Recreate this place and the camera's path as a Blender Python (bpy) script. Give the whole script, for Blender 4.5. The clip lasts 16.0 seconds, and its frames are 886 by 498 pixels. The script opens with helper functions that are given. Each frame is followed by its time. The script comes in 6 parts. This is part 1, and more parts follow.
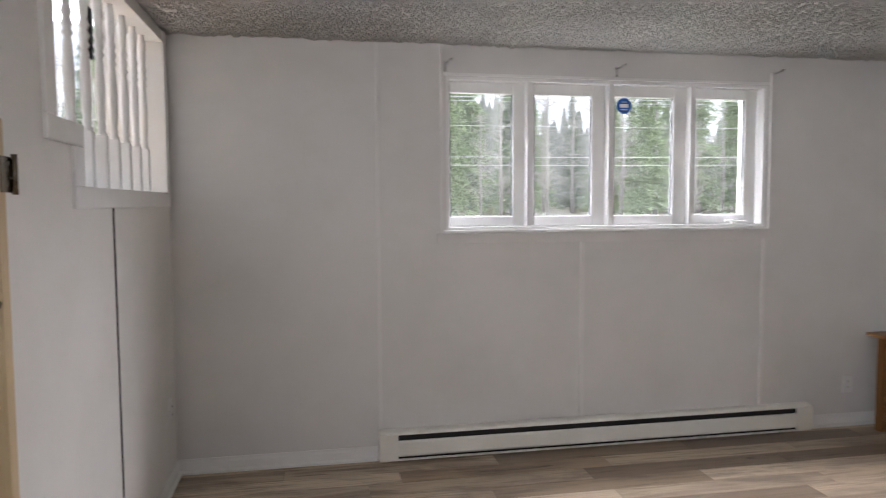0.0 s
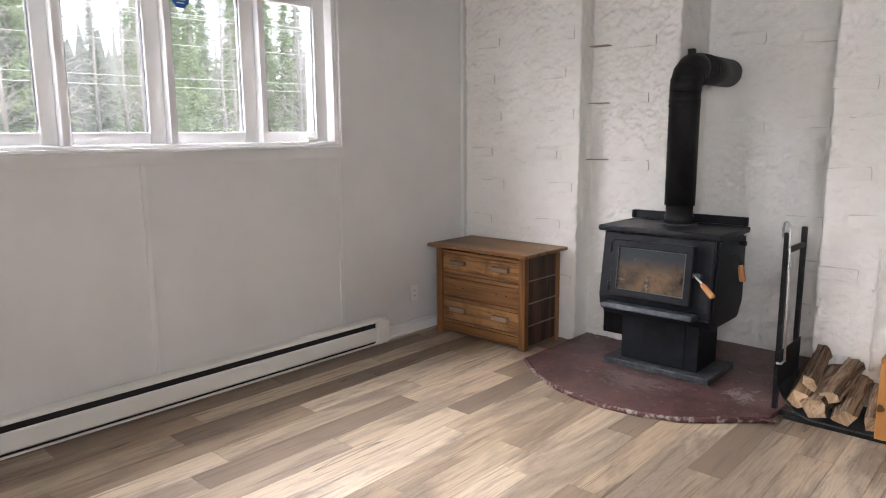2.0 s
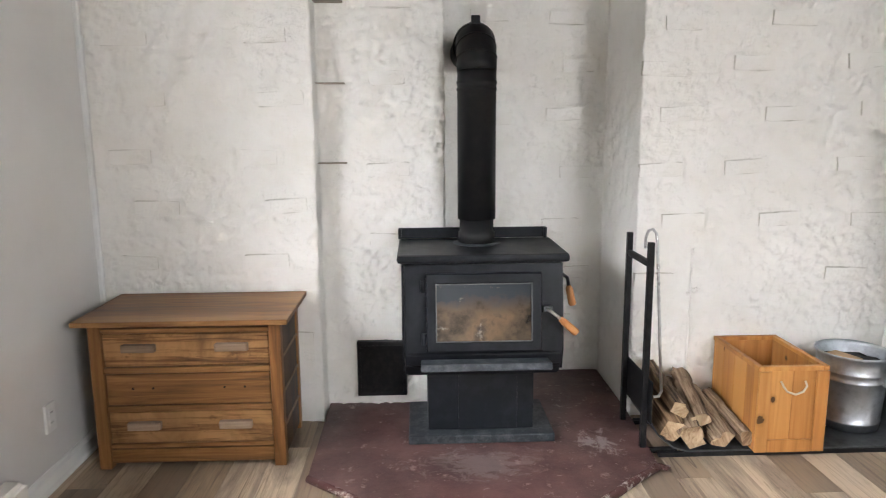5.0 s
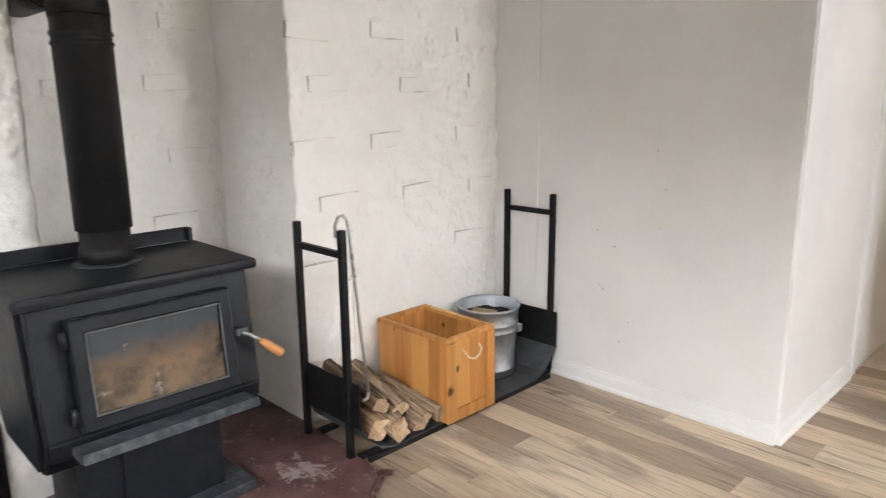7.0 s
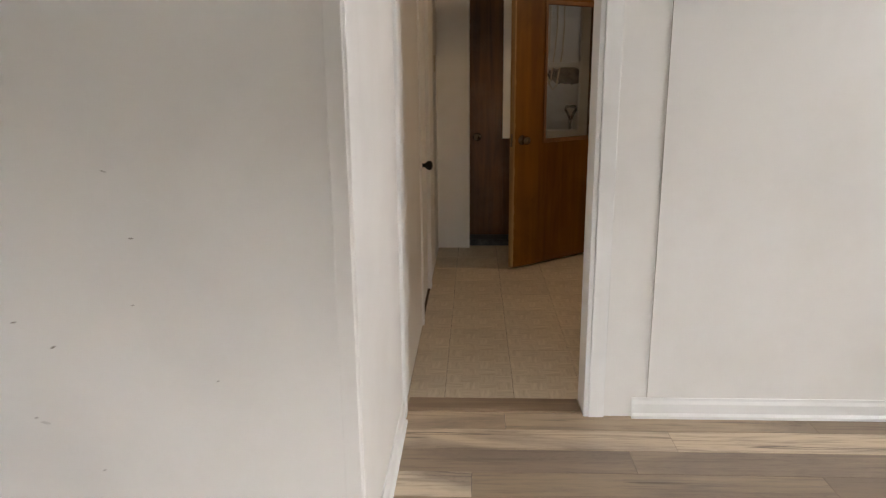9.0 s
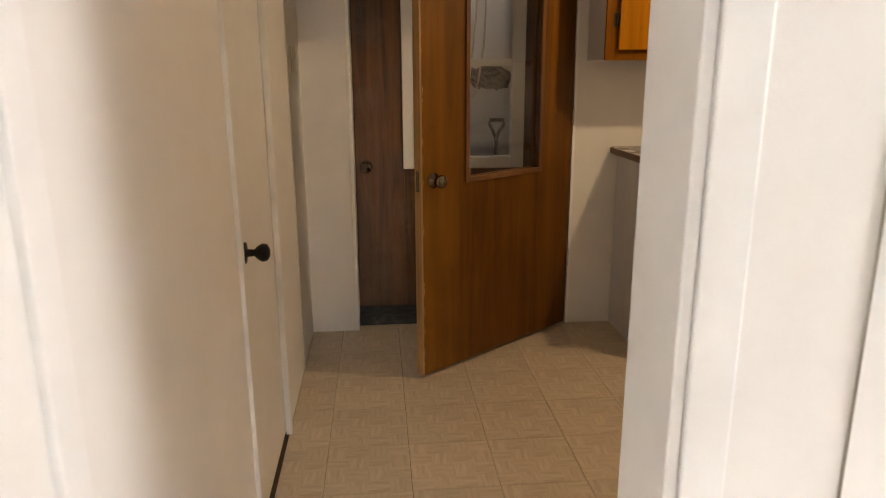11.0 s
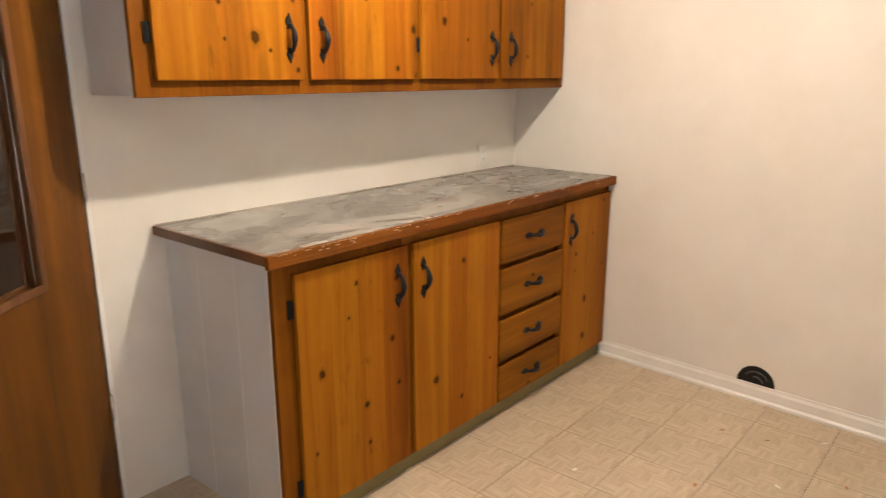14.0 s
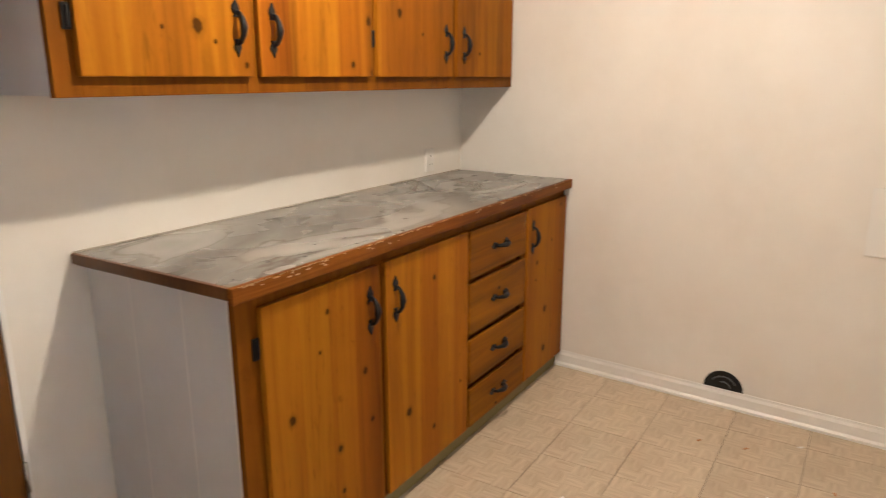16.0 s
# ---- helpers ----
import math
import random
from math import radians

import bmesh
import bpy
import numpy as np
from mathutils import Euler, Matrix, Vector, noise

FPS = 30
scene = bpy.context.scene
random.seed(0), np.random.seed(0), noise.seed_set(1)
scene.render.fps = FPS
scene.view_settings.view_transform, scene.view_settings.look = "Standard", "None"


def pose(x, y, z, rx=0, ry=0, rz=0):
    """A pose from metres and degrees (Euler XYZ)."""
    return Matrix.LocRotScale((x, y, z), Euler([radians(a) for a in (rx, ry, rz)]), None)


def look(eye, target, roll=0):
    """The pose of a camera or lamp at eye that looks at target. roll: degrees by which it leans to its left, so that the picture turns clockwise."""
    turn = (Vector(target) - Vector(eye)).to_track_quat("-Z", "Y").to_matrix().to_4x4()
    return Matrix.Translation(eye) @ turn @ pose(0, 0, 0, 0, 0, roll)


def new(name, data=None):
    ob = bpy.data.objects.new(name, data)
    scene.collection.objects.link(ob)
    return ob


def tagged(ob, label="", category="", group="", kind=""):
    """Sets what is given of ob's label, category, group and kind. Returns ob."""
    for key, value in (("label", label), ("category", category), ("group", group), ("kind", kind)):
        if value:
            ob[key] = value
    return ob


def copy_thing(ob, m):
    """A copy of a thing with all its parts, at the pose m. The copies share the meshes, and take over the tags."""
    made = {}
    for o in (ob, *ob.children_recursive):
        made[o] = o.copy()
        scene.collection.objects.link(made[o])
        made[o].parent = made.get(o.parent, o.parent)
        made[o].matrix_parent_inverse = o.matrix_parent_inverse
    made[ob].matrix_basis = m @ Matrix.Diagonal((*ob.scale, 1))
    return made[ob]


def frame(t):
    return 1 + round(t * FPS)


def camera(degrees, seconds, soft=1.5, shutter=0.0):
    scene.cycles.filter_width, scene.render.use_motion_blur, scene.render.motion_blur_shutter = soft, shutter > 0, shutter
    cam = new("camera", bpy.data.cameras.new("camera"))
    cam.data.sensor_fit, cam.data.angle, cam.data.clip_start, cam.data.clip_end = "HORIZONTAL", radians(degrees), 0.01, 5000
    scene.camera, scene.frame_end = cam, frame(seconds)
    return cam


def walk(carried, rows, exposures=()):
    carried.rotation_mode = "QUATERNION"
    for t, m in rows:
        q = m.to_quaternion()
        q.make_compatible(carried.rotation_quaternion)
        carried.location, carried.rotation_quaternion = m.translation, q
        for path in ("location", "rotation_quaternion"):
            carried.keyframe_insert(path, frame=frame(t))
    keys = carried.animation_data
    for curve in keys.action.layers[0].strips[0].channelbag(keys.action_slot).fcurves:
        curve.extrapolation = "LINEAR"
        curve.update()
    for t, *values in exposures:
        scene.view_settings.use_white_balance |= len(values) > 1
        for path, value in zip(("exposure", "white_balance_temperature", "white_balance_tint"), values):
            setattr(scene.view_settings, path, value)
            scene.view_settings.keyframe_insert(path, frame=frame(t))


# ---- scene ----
cam = camera(65.5, 16.0, 1.0, 0.25)
PATH = [
    (0, (0.132, 0.175, 1.513), (0.504, 2.135, 1.38), -0.3),
    (0.5, (0.024, 0.155, 1.46), (0.808, 1.988, 1.305), -0.5),
    (1, (0.001, 0.192, 1.442), (1.104, 1.846, 1.226), -0.5),
    (1.5, (0.095, 0.412, 1.43), (1.393, 1.907, 1.142), -0.5),
    (2, (0.218, 0.74, 1.415), (1.676, 2.068, 1.084), -0.4),
    (2.5, (0.336, 1.152, 1.457), (1.918, 2.319, 1.091), -0.4),
    (3, (0.423, 1.545, 1.437), (2.123, 2.537, 1.077), -0.3),
    (3.5, (0.568, 1.922, 1.415), (2.388, 2.666, 1.05), -0.2),
    (5.8, (1.348, 3.07, 1.366), (3.218, 2.455, 1.016), -0.4),
    (6, (1.437, 3.152, 1.352), (3.249, 2.385, 0.994), -0.3),
    (6.5, (1.658, 3.177, 1.373), (3.277, 2.073, 0.975), -0.3),
    (7, (1.811, 3.193, 1.39), (3.201, 1.82, 0.961), -0.6),
    (7.5, (1.979, 3.099, 1.399), (3.054, 1.478, 0.933), -0.6),
    (8, (2.14, 2.817, 1.405), (2.85, 1.009, 0.93), -0.8),
    (8.5, (2.299, 2.46, 1.392), (2.672, 0.554, 0.917), -0.9),
    (9, (2.398, 2.031, 1.373), (2.489, 0.095, 0.881), -0.6),
    (9.5, (2.427, 1.567, 1.373), (2.37, -0.369, 0.874), -0.8),
    (11.8, (2.266, -0.412, 1.417), (1.991, -2.328, 0.916), 0.4),
    (12, (2.285, -0.54, 1.428), (1.968, -2.448, 0.921), 0.5),
    (12.5, (2.242, -0.808, 1.47), (1.785, -2.688, 0.961), 0.3),
    (13, (2.148, -1.0, 1.48), (1.346, -2.762, 0.977), 0.4),
    (13.5, (2.144, -1.096, 1.493), (0.972, -2.639, 0.999), 0.1),
    (14, (2.194, -1.13, 1.496), (0.717, -2.388, 1.009), -0.1),
    (14.5, (2.214, -1.155, 1.489), (0.551, -2.154, 1.005), -0.2),
    (15, (2.214, -1.214, 1.493), (0.479, -2.085, 1.01), -0.2),
    (15.5, (2.136, -1.317, 1.491), (0.39, -2.163, 1.004), -0.1),
    (16, (2.128, -1.496, 1.479), (0.481, -2.523, 0.998), -0.1),
]
EXPOSURES = [(0.0, 0.5, 6250, 14), (0.5, 0.6, 6400, 16), (1.0, 0.65, 6450, 18), (2.0, 0.8, 6400, 15), (3.0, 1.05, 6300, 12), (6.0, 1.2, 6400, 10), (7.5, 1.12, 6500, 10), (8.4, 0.98, 6500, 10), (9.0, 0.78, 6700, 10), (9.7, 0.8, 6950, 10),
             (10.5, 1.25, 6950, 11), (11.2, 1.9, 6950, 12), (11.8, 2.65, 6900, 14), (12.2, 2.8, 6500, 13), (12.6, 3.05, 5850, 10), (13.0, 3.25, 6400, 13), (13.5, 3.1, 5700, 10), (14.5, 2.85, 5350, 8), (16.0, 2.8, 5300, 8)]
walk(cam, [(t, look(eye, target, roll)) for t, eye, target, roll in PATH], EXPOSURES)


# ---- world, sun, daylight, lamp ----
world = bpy.data.worlds.new("world")
scene.world = world
world.use_nodes = True
wn, wl = world.node_tree.nodes, world.node_tree.links
sky = wn.new("ShaderNodeTexSky")
sky.sky_type, sky.sun_disc = "NISHITA", False
sky.sun_elevation, sky.sun_rotation = radians(46), radians(239)
sky.dust_density, sky.ozone_density = 1.2, 1.0
wn["Background"].inputs["Strength"].default_value = 0.15
veil = wn.new("ShaderNodeHueSaturation")
veil.inputs["Saturation"].default_value, veil.inputs["Value"].default_value = 0.3, 1.5
wl.new(sky.outputs[0], veil.inputs["Color"])
wl.new(veil.outputs[0], wn["Background"].inputs["Color"])


def lamp(name, kind, m, energy, colour, size=1.0, size_y=0.0):
    data = bpy.data.lights.new(name, kind)
    data.energy, data.color = energy, colour
    if kind == "AREA":
        data.shape, data.size, data.size_y = "RECTANGLE", size, size_y or size
    elif kind == "SUN":
        data.angle = radians(size)
    else:
        data.shadow_soft_size = size
    ob = new(name, data)
    ob.matrix_world = m
    return ob


lamp("sun", "SUN", look((0, 0, 0), (-0.75, 0.45, -0.9)), 4.0, (1.0, 0.96, 0.9), 12)
lamp("window_daylight", "AREA", look((1.95, 5.35, 3.2), (1.95, 3.0, 1.2)), 950, (0.95, 0.955, 0.985), 5.2, 1.7)
# added fill from the west, brightens the north and east walls
lamp("side_fill", "AREA", look((-1.0, 0.35, 1.85), (1.4, 2.6, 1.1)), 32, (0.95, 0.955, 0.985), 1.4, 0.9)
lamp("stair_daylight", "AREA", look((-1.75, 4.85, 3.1), (-0.9, 3.2, 1.7)), 70, (0.95, 0.97, 1.0), 1.3, 0.9)
lamp("kitchen_bulb", "POINT", pose(0.57, -2.32, 2.30), 13.5, (1.0, 0.735, 0.47), 0.035)


# ---- mesh helpers ----
def cuboid(bm, x0, x1, y0, y1, z0, z1, bevel=0.0, m=None):
    """A box between two corners, with rounded edges when bevel is given."""
    r = bmesh.ops.create_cube(bm, size=1.0)["verts"]
    bmesh.ops.scale(bm, vec=(abs(x1 - x0), abs(y1 - y0), abs(z1 - z0)), verts=r)
    bmesh.ops.translate(bm, vec=((x0 + x1) / 2, (y0 + y1) / 2, (z0 + z1) / 2), verts=r)
    if bevel:
        edges = list({e for v in r for e in v.link_edges})
        out = bmesh.ops.bevel(bm, geom=edges, offset=bevel, segments=2, affect="EDGES", profile=0.6)
        r = list({v for f in out["faces"] for v in f.verts} | {v for v in r if v.is_valid})
    if m is not None:
        bmesh.ops.transform(bm, matrix=m, verts=r)
    return r


def boxes(*specs, bevel=0.0):
    bm = bmesh.new()
    for s in specs:
        cuboid(bm, *s, bevel=bevel)
    return bm


def tube(bm, points, radius, sides=10, cap=True):
    """A round bar along a line of points; radius a number or one per point."""
    pts = [Vector(p) for p in points]
    rad = radius if isinstance(radius, (list, tuple)) else [radius] * len(pts)
    rings = []
    up = None
    for i, p in enumerate(pts):
        d = (pts[min(i + 1, len(pts) - 1)] - pts[max(i - 1, 0)]).normalized()
        if up is None:
            up = d.orthogonal().normalized()
        up = (up - d * up.dot(d)).normalized()
        side = d.cross(up)
        rings.append([bm.verts.new(p + (up * math.cos(a) + side * math.sin(a)) * rad[i])
                      for a in (2 * math.pi * k / sides for k in range(sides))])
    for a, b in zip(rings, rings[1:]):
        for k in range(sides):
            f = bm.faces.new((a[k], a[(k + 1) % sides], b[(k + 1) % sides], b[k]))
            f.smooth = True
    if cap:
        bm.faces.new(rings[0][::-1])
        bm.faces.new(rings[-1])
    return bm


def lathe(bm, profile, centre=(0, 0, 0), sides=24):
    """A turned body: profile of (radius, height)."""
    rings = []
    for r, z in profile:
        rings.append([bm.verts.new((centre[0] + r * math.cos(a), centre[1] + r * math.sin(a), centre[2] + z))
                      for a in (2 * math.pi * k / sides for k in range(sides))])
    for a, b in zip(rings, rings[1:]):
        for k in range(sides):
            f = bm.faces.new((a[k], a[(k + 1) % sides], b[(k + 1) % sides], b[k]))
            f.smooth = True
    return bm


def prism(bm, outline, z0, z1):
    """A plate with a given outline (x, y) from z0 to z1."""
    low = [bm.verts.new((x, y, z0)) for x, y in outline]
    top = [bm.verts.new((x, y, z1)) for x, y in outline]
    n = len(outline)
    bm.faces.new(low[::-1])
    bm.faces.new(top)
    for k in range(n):
        bm.faces.new((low[k], low[(k + 1) % n], top[(k + 1) % n], top[k]))
    return bm


def mesh_of(name, bm, material):
    bmesh.ops.recalc_face_normals(bm, faces=bm.faces)
    me = bpy.data.meshes.new(name)
    bm.to_mesh(me)
    bm.free()
    me.materials.append(material)
    return me


def part(name, bm, material, parent, label=""):
    ob = new(name, mesh_of(name, bm, material))
    ob.parent = parent
    return tagged(ob, label) if label else ob


def thing(name, label, category, m=None, group=""):
    ob = new(name)
    ob.empty_display_size = 0.05
    if m is not None:
        ob.matrix_basis = m
    return tagged(ob, label, category, group)


def solid(name, bm, material, label, category, kind="", group=""):
    return tagged(new(name, mesh_of(name, bm, material)), label, category, group, kind)


# ---- materials ----
class Nodes:
    """A small builder round one node material."""

    def __init__(self, name, rough=0.6, metal=0.0):
        self.m = bpy.data.materials.new(name)
        self.m.use_nodes = True
        self.t = self.m.node_tree
        self.b = self.t.nodes["Principled BSDF"]
        self.b.inputs["Roughness"].default_value = rough
        self.b.inputs["Metallic"].default_value = metal
        self.coord = self.t.nodes.new("ShaderNodeTexCoord").outputs["Object"]

    def add(self, kind, **values):
        n = self.t.nodes.new(kind)
        for k, v in values.items():
            n.inputs[k].default_value = v
        return n

    def link(self, a, b):
        self.t.links.new(a, b)

    def mapped(self, scale, shift=None):
        n = self.add("ShaderNodeMapping", Scale=scale)
        self.link(self.coord, n.inputs["Vector"])
        if shift is not None:
            self.link(shift, n.inputs["Location"])
        return n.outputs[0]

    def noise(self, scale, detail=4.0, rough=0.55, stretch=(1, 1, 1), distort=0.0, shift=None):
        n = self.add("ShaderNodeTexNoise", Scale=scale, Detail=detail, Roughness=rough, Distortion=distort)
        self.link(self.mapped(stretch, shift), n.inputs["Vector"])
        return n.outputs["Fac"]

    def ramp(self, fac, stops):
        n = self.t.nodes.new("ShaderNodeValToRGB")
        el = n.color_ramp.elements
        while len(el) < len(stops):
            el.new(0.5)
        for e, (p, c) in zip(el, stops):
            e.position, e.color = p, (*c, 1.0)
        self.link(fac, n.inputs[0])
        return n.outputs[0]

    def mix(self, fac, a, b, mode="MIX"):
        n = self.t.nodes.new("ShaderNodeMix")
        n.data_type, n.blend_type = "RGBA", mode
        for socket, v in ((n.inputs[0], fac), (n.inputs[6], a), (n.inputs[7], b)):
            if isinstance(v, (int, float)):
                socket.default_value = v
            elif isinstance(v, tuple):
                socket.default_value = (*v, 1.0)
            else:
                self.link(v, socket)
        return n.outputs[2]

    def math(self, op, a, b=0.0, c=0.0):
        n = self.t.nodes.new("ShaderNodeMath")
        n.operation = op
        for socket, v in zip(n.inputs, (a, b, c)):
            if isinstance(v, (int, float)):
                socket.default_value = v
            else:
                self.link(v, socket)
        return n.outputs[0]

    def bump(self, height, strength=0.3, distance=0.005):
        n = self.add("ShaderNodeBump", Strength=strength, Distance=distance)
        self.link(height, n.inputs["Height"])
        old = self.b.inputs["Normal"]
        if old.is_linked:
            self.link(old.links[0].from_socket, n.inputs["Normal"])
        self.link(n.outputs[0], old)

    def colour(self, c):
        if isinstance(c, tuple):
            self.b.inputs["Base Color"].default_value = (*c, 1.0)
        else:
            self.link(c, self.b.inputs["Base Color"])

    def gloss(self, fac, lo, hi):
        n = self.add("ShaderNodeMapRange")
        n.inputs["To Min"].default_value, n.inputs["To Max"].default_value = lo, hi
        self.link(fac, n.inputs["Value"])
        self.link(n.outputs[0], self.b.inputs["Roughness"])

    def random(self):
        return self.t.nodes.new("ShaderNodeObjectInfo").outputs["Random"]


def painted(name, base, dirt, rough=0.55, grain=180.0, bump=0.12):
    """Paint with faint stains and a fine roller grain."""
    n = Nodes(name, rough)
    stain = n.noise(1.7, 5, 0.6)
    fine = n.noise(grain, 3, 0.6)
    n.colour(n.mix(n.ramp(stain, [(0.42, (0, 0, 0)), (0.72, (1, 1, 1))]), base, dirt))
    n.gloss(n.noise(6.0, 3), rough - 0.1, rough + 0.12)
    n.bump(fine, bump, 0.002)
    n.bump(n.noise(9.0, 2), 0.08, 0.006)
    return n.m


def wood(name, dark, mid, light, axis=2, grain=26.0, rough=0.45, knots=0.0, vary=0.0, bump=0.15, coat=0.0, shine=0.35, boards=0.0, stain=0.0, spread=0.20):
    """Wood with its grain along one axis, with knots if wanted."""
    n = Nodes(name, rough)
    st = [1.0, 1.0, 1.0]
    st[axis] = 0.05
    shift = None
    if vary:
        comb = n.t.nodes.new("ShaderNodeCombineXYZ")
        for k in range(3):
            n.link(n.math("MULTIPLY", n.random(), 13.0 + 7 * k), comb.inputs[k])
        shift = comb.outputs[0]
    g = n.noise(grain, 6, 0.62, tuple(st), 1.2, shift)
    broad = n.noise(grain * 0.16, 3, 0.5, tuple(st), 0.6, shift)
    c = n.ramp(n.math("MULTIPLY_ADD", broad, 0.55, n.math("MULTIPLY", g, 0.5)),
               [(0.51 - spread, dark), (0.51, mid), (0.51 + spread, light)])
    if knots:
        sep = n.t.nodes.new("ShaderNodeSeparateXYZ")
        n.link(n.mapped((1, 1, 1), shift), sep.inputs[0])
        across = n.math("ADD", sep.outputs[0], sep.outputs[1])
        flat = n.t.nodes.new("ShaderNodeCombineXYZ")
        n.link(n.math("MULTIPLY", across, 1.0 if axis == 2 else 0.62), flat.inputs[0])
        n.link(n.math("MULTIPLY", sep.outputs[2], 0.85 if axis == 2 else 1.0), flat.inputs[1])
        v = n.add("ShaderNodeTexVoronoi", Scale=knots, Randomness=1.0)
        v.voronoi_dimensions = "2D"
        n.link(flat.outputs[0], v.inputs["Vector"])
        size = n.t.nodes.new("ShaderNodeSeparateColor")
        n.link(v.outputs["Color"], size.inputs[0])
        away = n.math("MULTIPLY", v.outputs["Distance"], n.math("MULTIPLY_ADD", size.outputs[1], 1.3, 0.55))
        away = n.math("ADD", away, n.math("MULTIPLY", n.math("SUBTRACT", n.noise(60.0, 2), 0.5), 0.06))
        halo = n.ramp(away, [(0.04, (0.7, 0.7, 0.7)), (0.11, (0, 0, 0))])
        k = n.ramp(away, [(0.044, (1, 1, 1)), (0.062, (0, 0, 0))])
        pick = n.t.nodes.new("ShaderNodeSeparateColor")
        n.link(v.outputs["Color"], pick.inputs[0])
        keep = n.math("GREATER_THAN", pick.outputs[0], 0.42)
        c = n.mix(n.math("MULTIPLY", n.math("MULTIPLY", halo, keep), 0.6), c, tuple(x * 0.55 for x in dark))
        c = n.mix(n.math("MULTIPLY", n.math("MULTIPLY", k, keep), 0.92), c, tuple(x * 0.14 for x in mid))
    if boards:
        # glued-up boards, each of its own tone
        pos = n.t.nodes.new("ShaderNodeSeparateXYZ")
        n.link(n.coord, pos.inputs[0])
        wn1 = n.t.nodes.new("ShaderNodeTexWhiteNoise")
        wn1.noise_dimensions = "1D"
        n.link(n.math("FLOOR", n.math("DIVIDE", pos.outputs[0], boards)), wn1.inputs["W"])
        tone = n.t.nodes.new("ShaderNodeHueSaturation")
        n.link(n.math("MULTIPLY_ADD", wn1.outputs["Value"], 0.24, 0.87), tone.inputs["Value"])
        n.link(n.math("MULTIPLY_ADD", wn1.outputs["Value"], 0.012, 0.494), tone.inputs["Hue"])
        n.link(c, tone.inputs["Color"])
        c = tone.outputs[0]
        fleck = n.noise(30.0, 4, 0.6, (1, 1, 0.16), 2.0)
        c = n.mix(n.ramp(fleck, [(0.60, (0, 0, 0)), (0.72, (0.55, 0.55, 0.55))]), c, tuple(0.45 * x for x in mid))
    if stain:
        cloud = n.noise(2.6, 6, 0.66, (1, 1, 0.6), 0.8)
        c = n.mix(n.ramp(cloud, [(0.45, (0, 0, 0)), (0.68, (stain, stain, stain))]), c, tuple(0.5 * x for x in mid))
        c = n.mix(n.ramp(n.noise(11.0, 5, 0.7), [(0.60, (0, 0, 0)), (0.74, (stain, stain, stain))]), c, tuple(0.4 * x for x in mid))
    if vary:
        hue = n.t.nodes.new("ShaderNodeHueSaturation")
        n.link(n.math("MULTIPLY_ADD", n.random(), vary, 1.0 - vary / 2), hue.inputs["Value"])
        n.link(c, hue.inputs["Color"])
        c = hue.outputs[0]
    n.colour(c)
    n.gloss(g, rough - 0.1, rough + 0.15)
    n.bump(g, bump, 0.002)
    n.b.inputs["Specular IOR Level"].default_value = shine
    n.b.inputs["Coat Weight"].default_value = coat
    n.b.inputs["Coat Roughness"].default_value = 0.25
    return n.m


def metal(name, base, rough, wear=None, met=1.0, scale=14.0, shine=0.5):
    n = Nodes(name, rough, met)
    f = n.noise(scale, 6, 0.65)
    n.colour(n.mix(n.ramp(f, [(0.45, (0, 0, 0)), (0.7, (1, 1, 1))]), base, wear or base))
    n.gloss(f, rough - 0.08, rough + 0.18)
    n.bump(n.noise(scale * 14, 2), 0.05, 0.001)
    n.b.inputs["Specular IOR Level"].default_value = shine
    return n.m


def plain(name, base, rough=0.5, met=0.0):
    n = Nodes(name, rough, met)
    f = n.noise(22.0, 4)
    n.colour(n.mix(f, tuple(c * 0.85 for c in base), tuple(min(1, c * 1.12) for c in base)))
    n.bump(n.noise(120.0, 2), 0.06, 0.001)
    return n.m


def glass(name, rough=0.0, tint=(1, 1, 1), clear=1.0):
    n = Nodes(name, rough)
    n.b.inputs["Transmission Weight"].default_value = clear
    n.b.inputs["IOR"].default_value = 1.45
    n.colour(tint)
    return n.m


WALL = painted("wall_paint", (0.80, 0.787, 0.765), (0.74, 0.722, 0.695), 0.5)
BATTEN = painted("batten_paint", (0.755, 0.745, 0.73), (0.70, 0.69, 0.67), 0.42, 90.0, 0.06)
# pale grey, darker than WALL to hold the shade of the backlit window wall
NORTH_WALL = painted("shaded_grey_wall_paint", (0.71, 0.70, 0.685), (0.65, 0.64, 0.62), 0.5)
TRIM = painted("trim_paint", (0.83, 0.83, 0.82), (0.74, 0.735, 0.72), 0.36, 90.0, 0.06)
KITCHEN_WALL = painted("kitchen_wall_paint", (0.77, 0.75, 0.715), (0.70, 0.675, 0.63), 0.5)
PANEL_END = painted("cabinet_end_paint", (0.70, 0.72, 0.75), (0.62, 0.635, 0.655), 0.45, 70, 0.1)


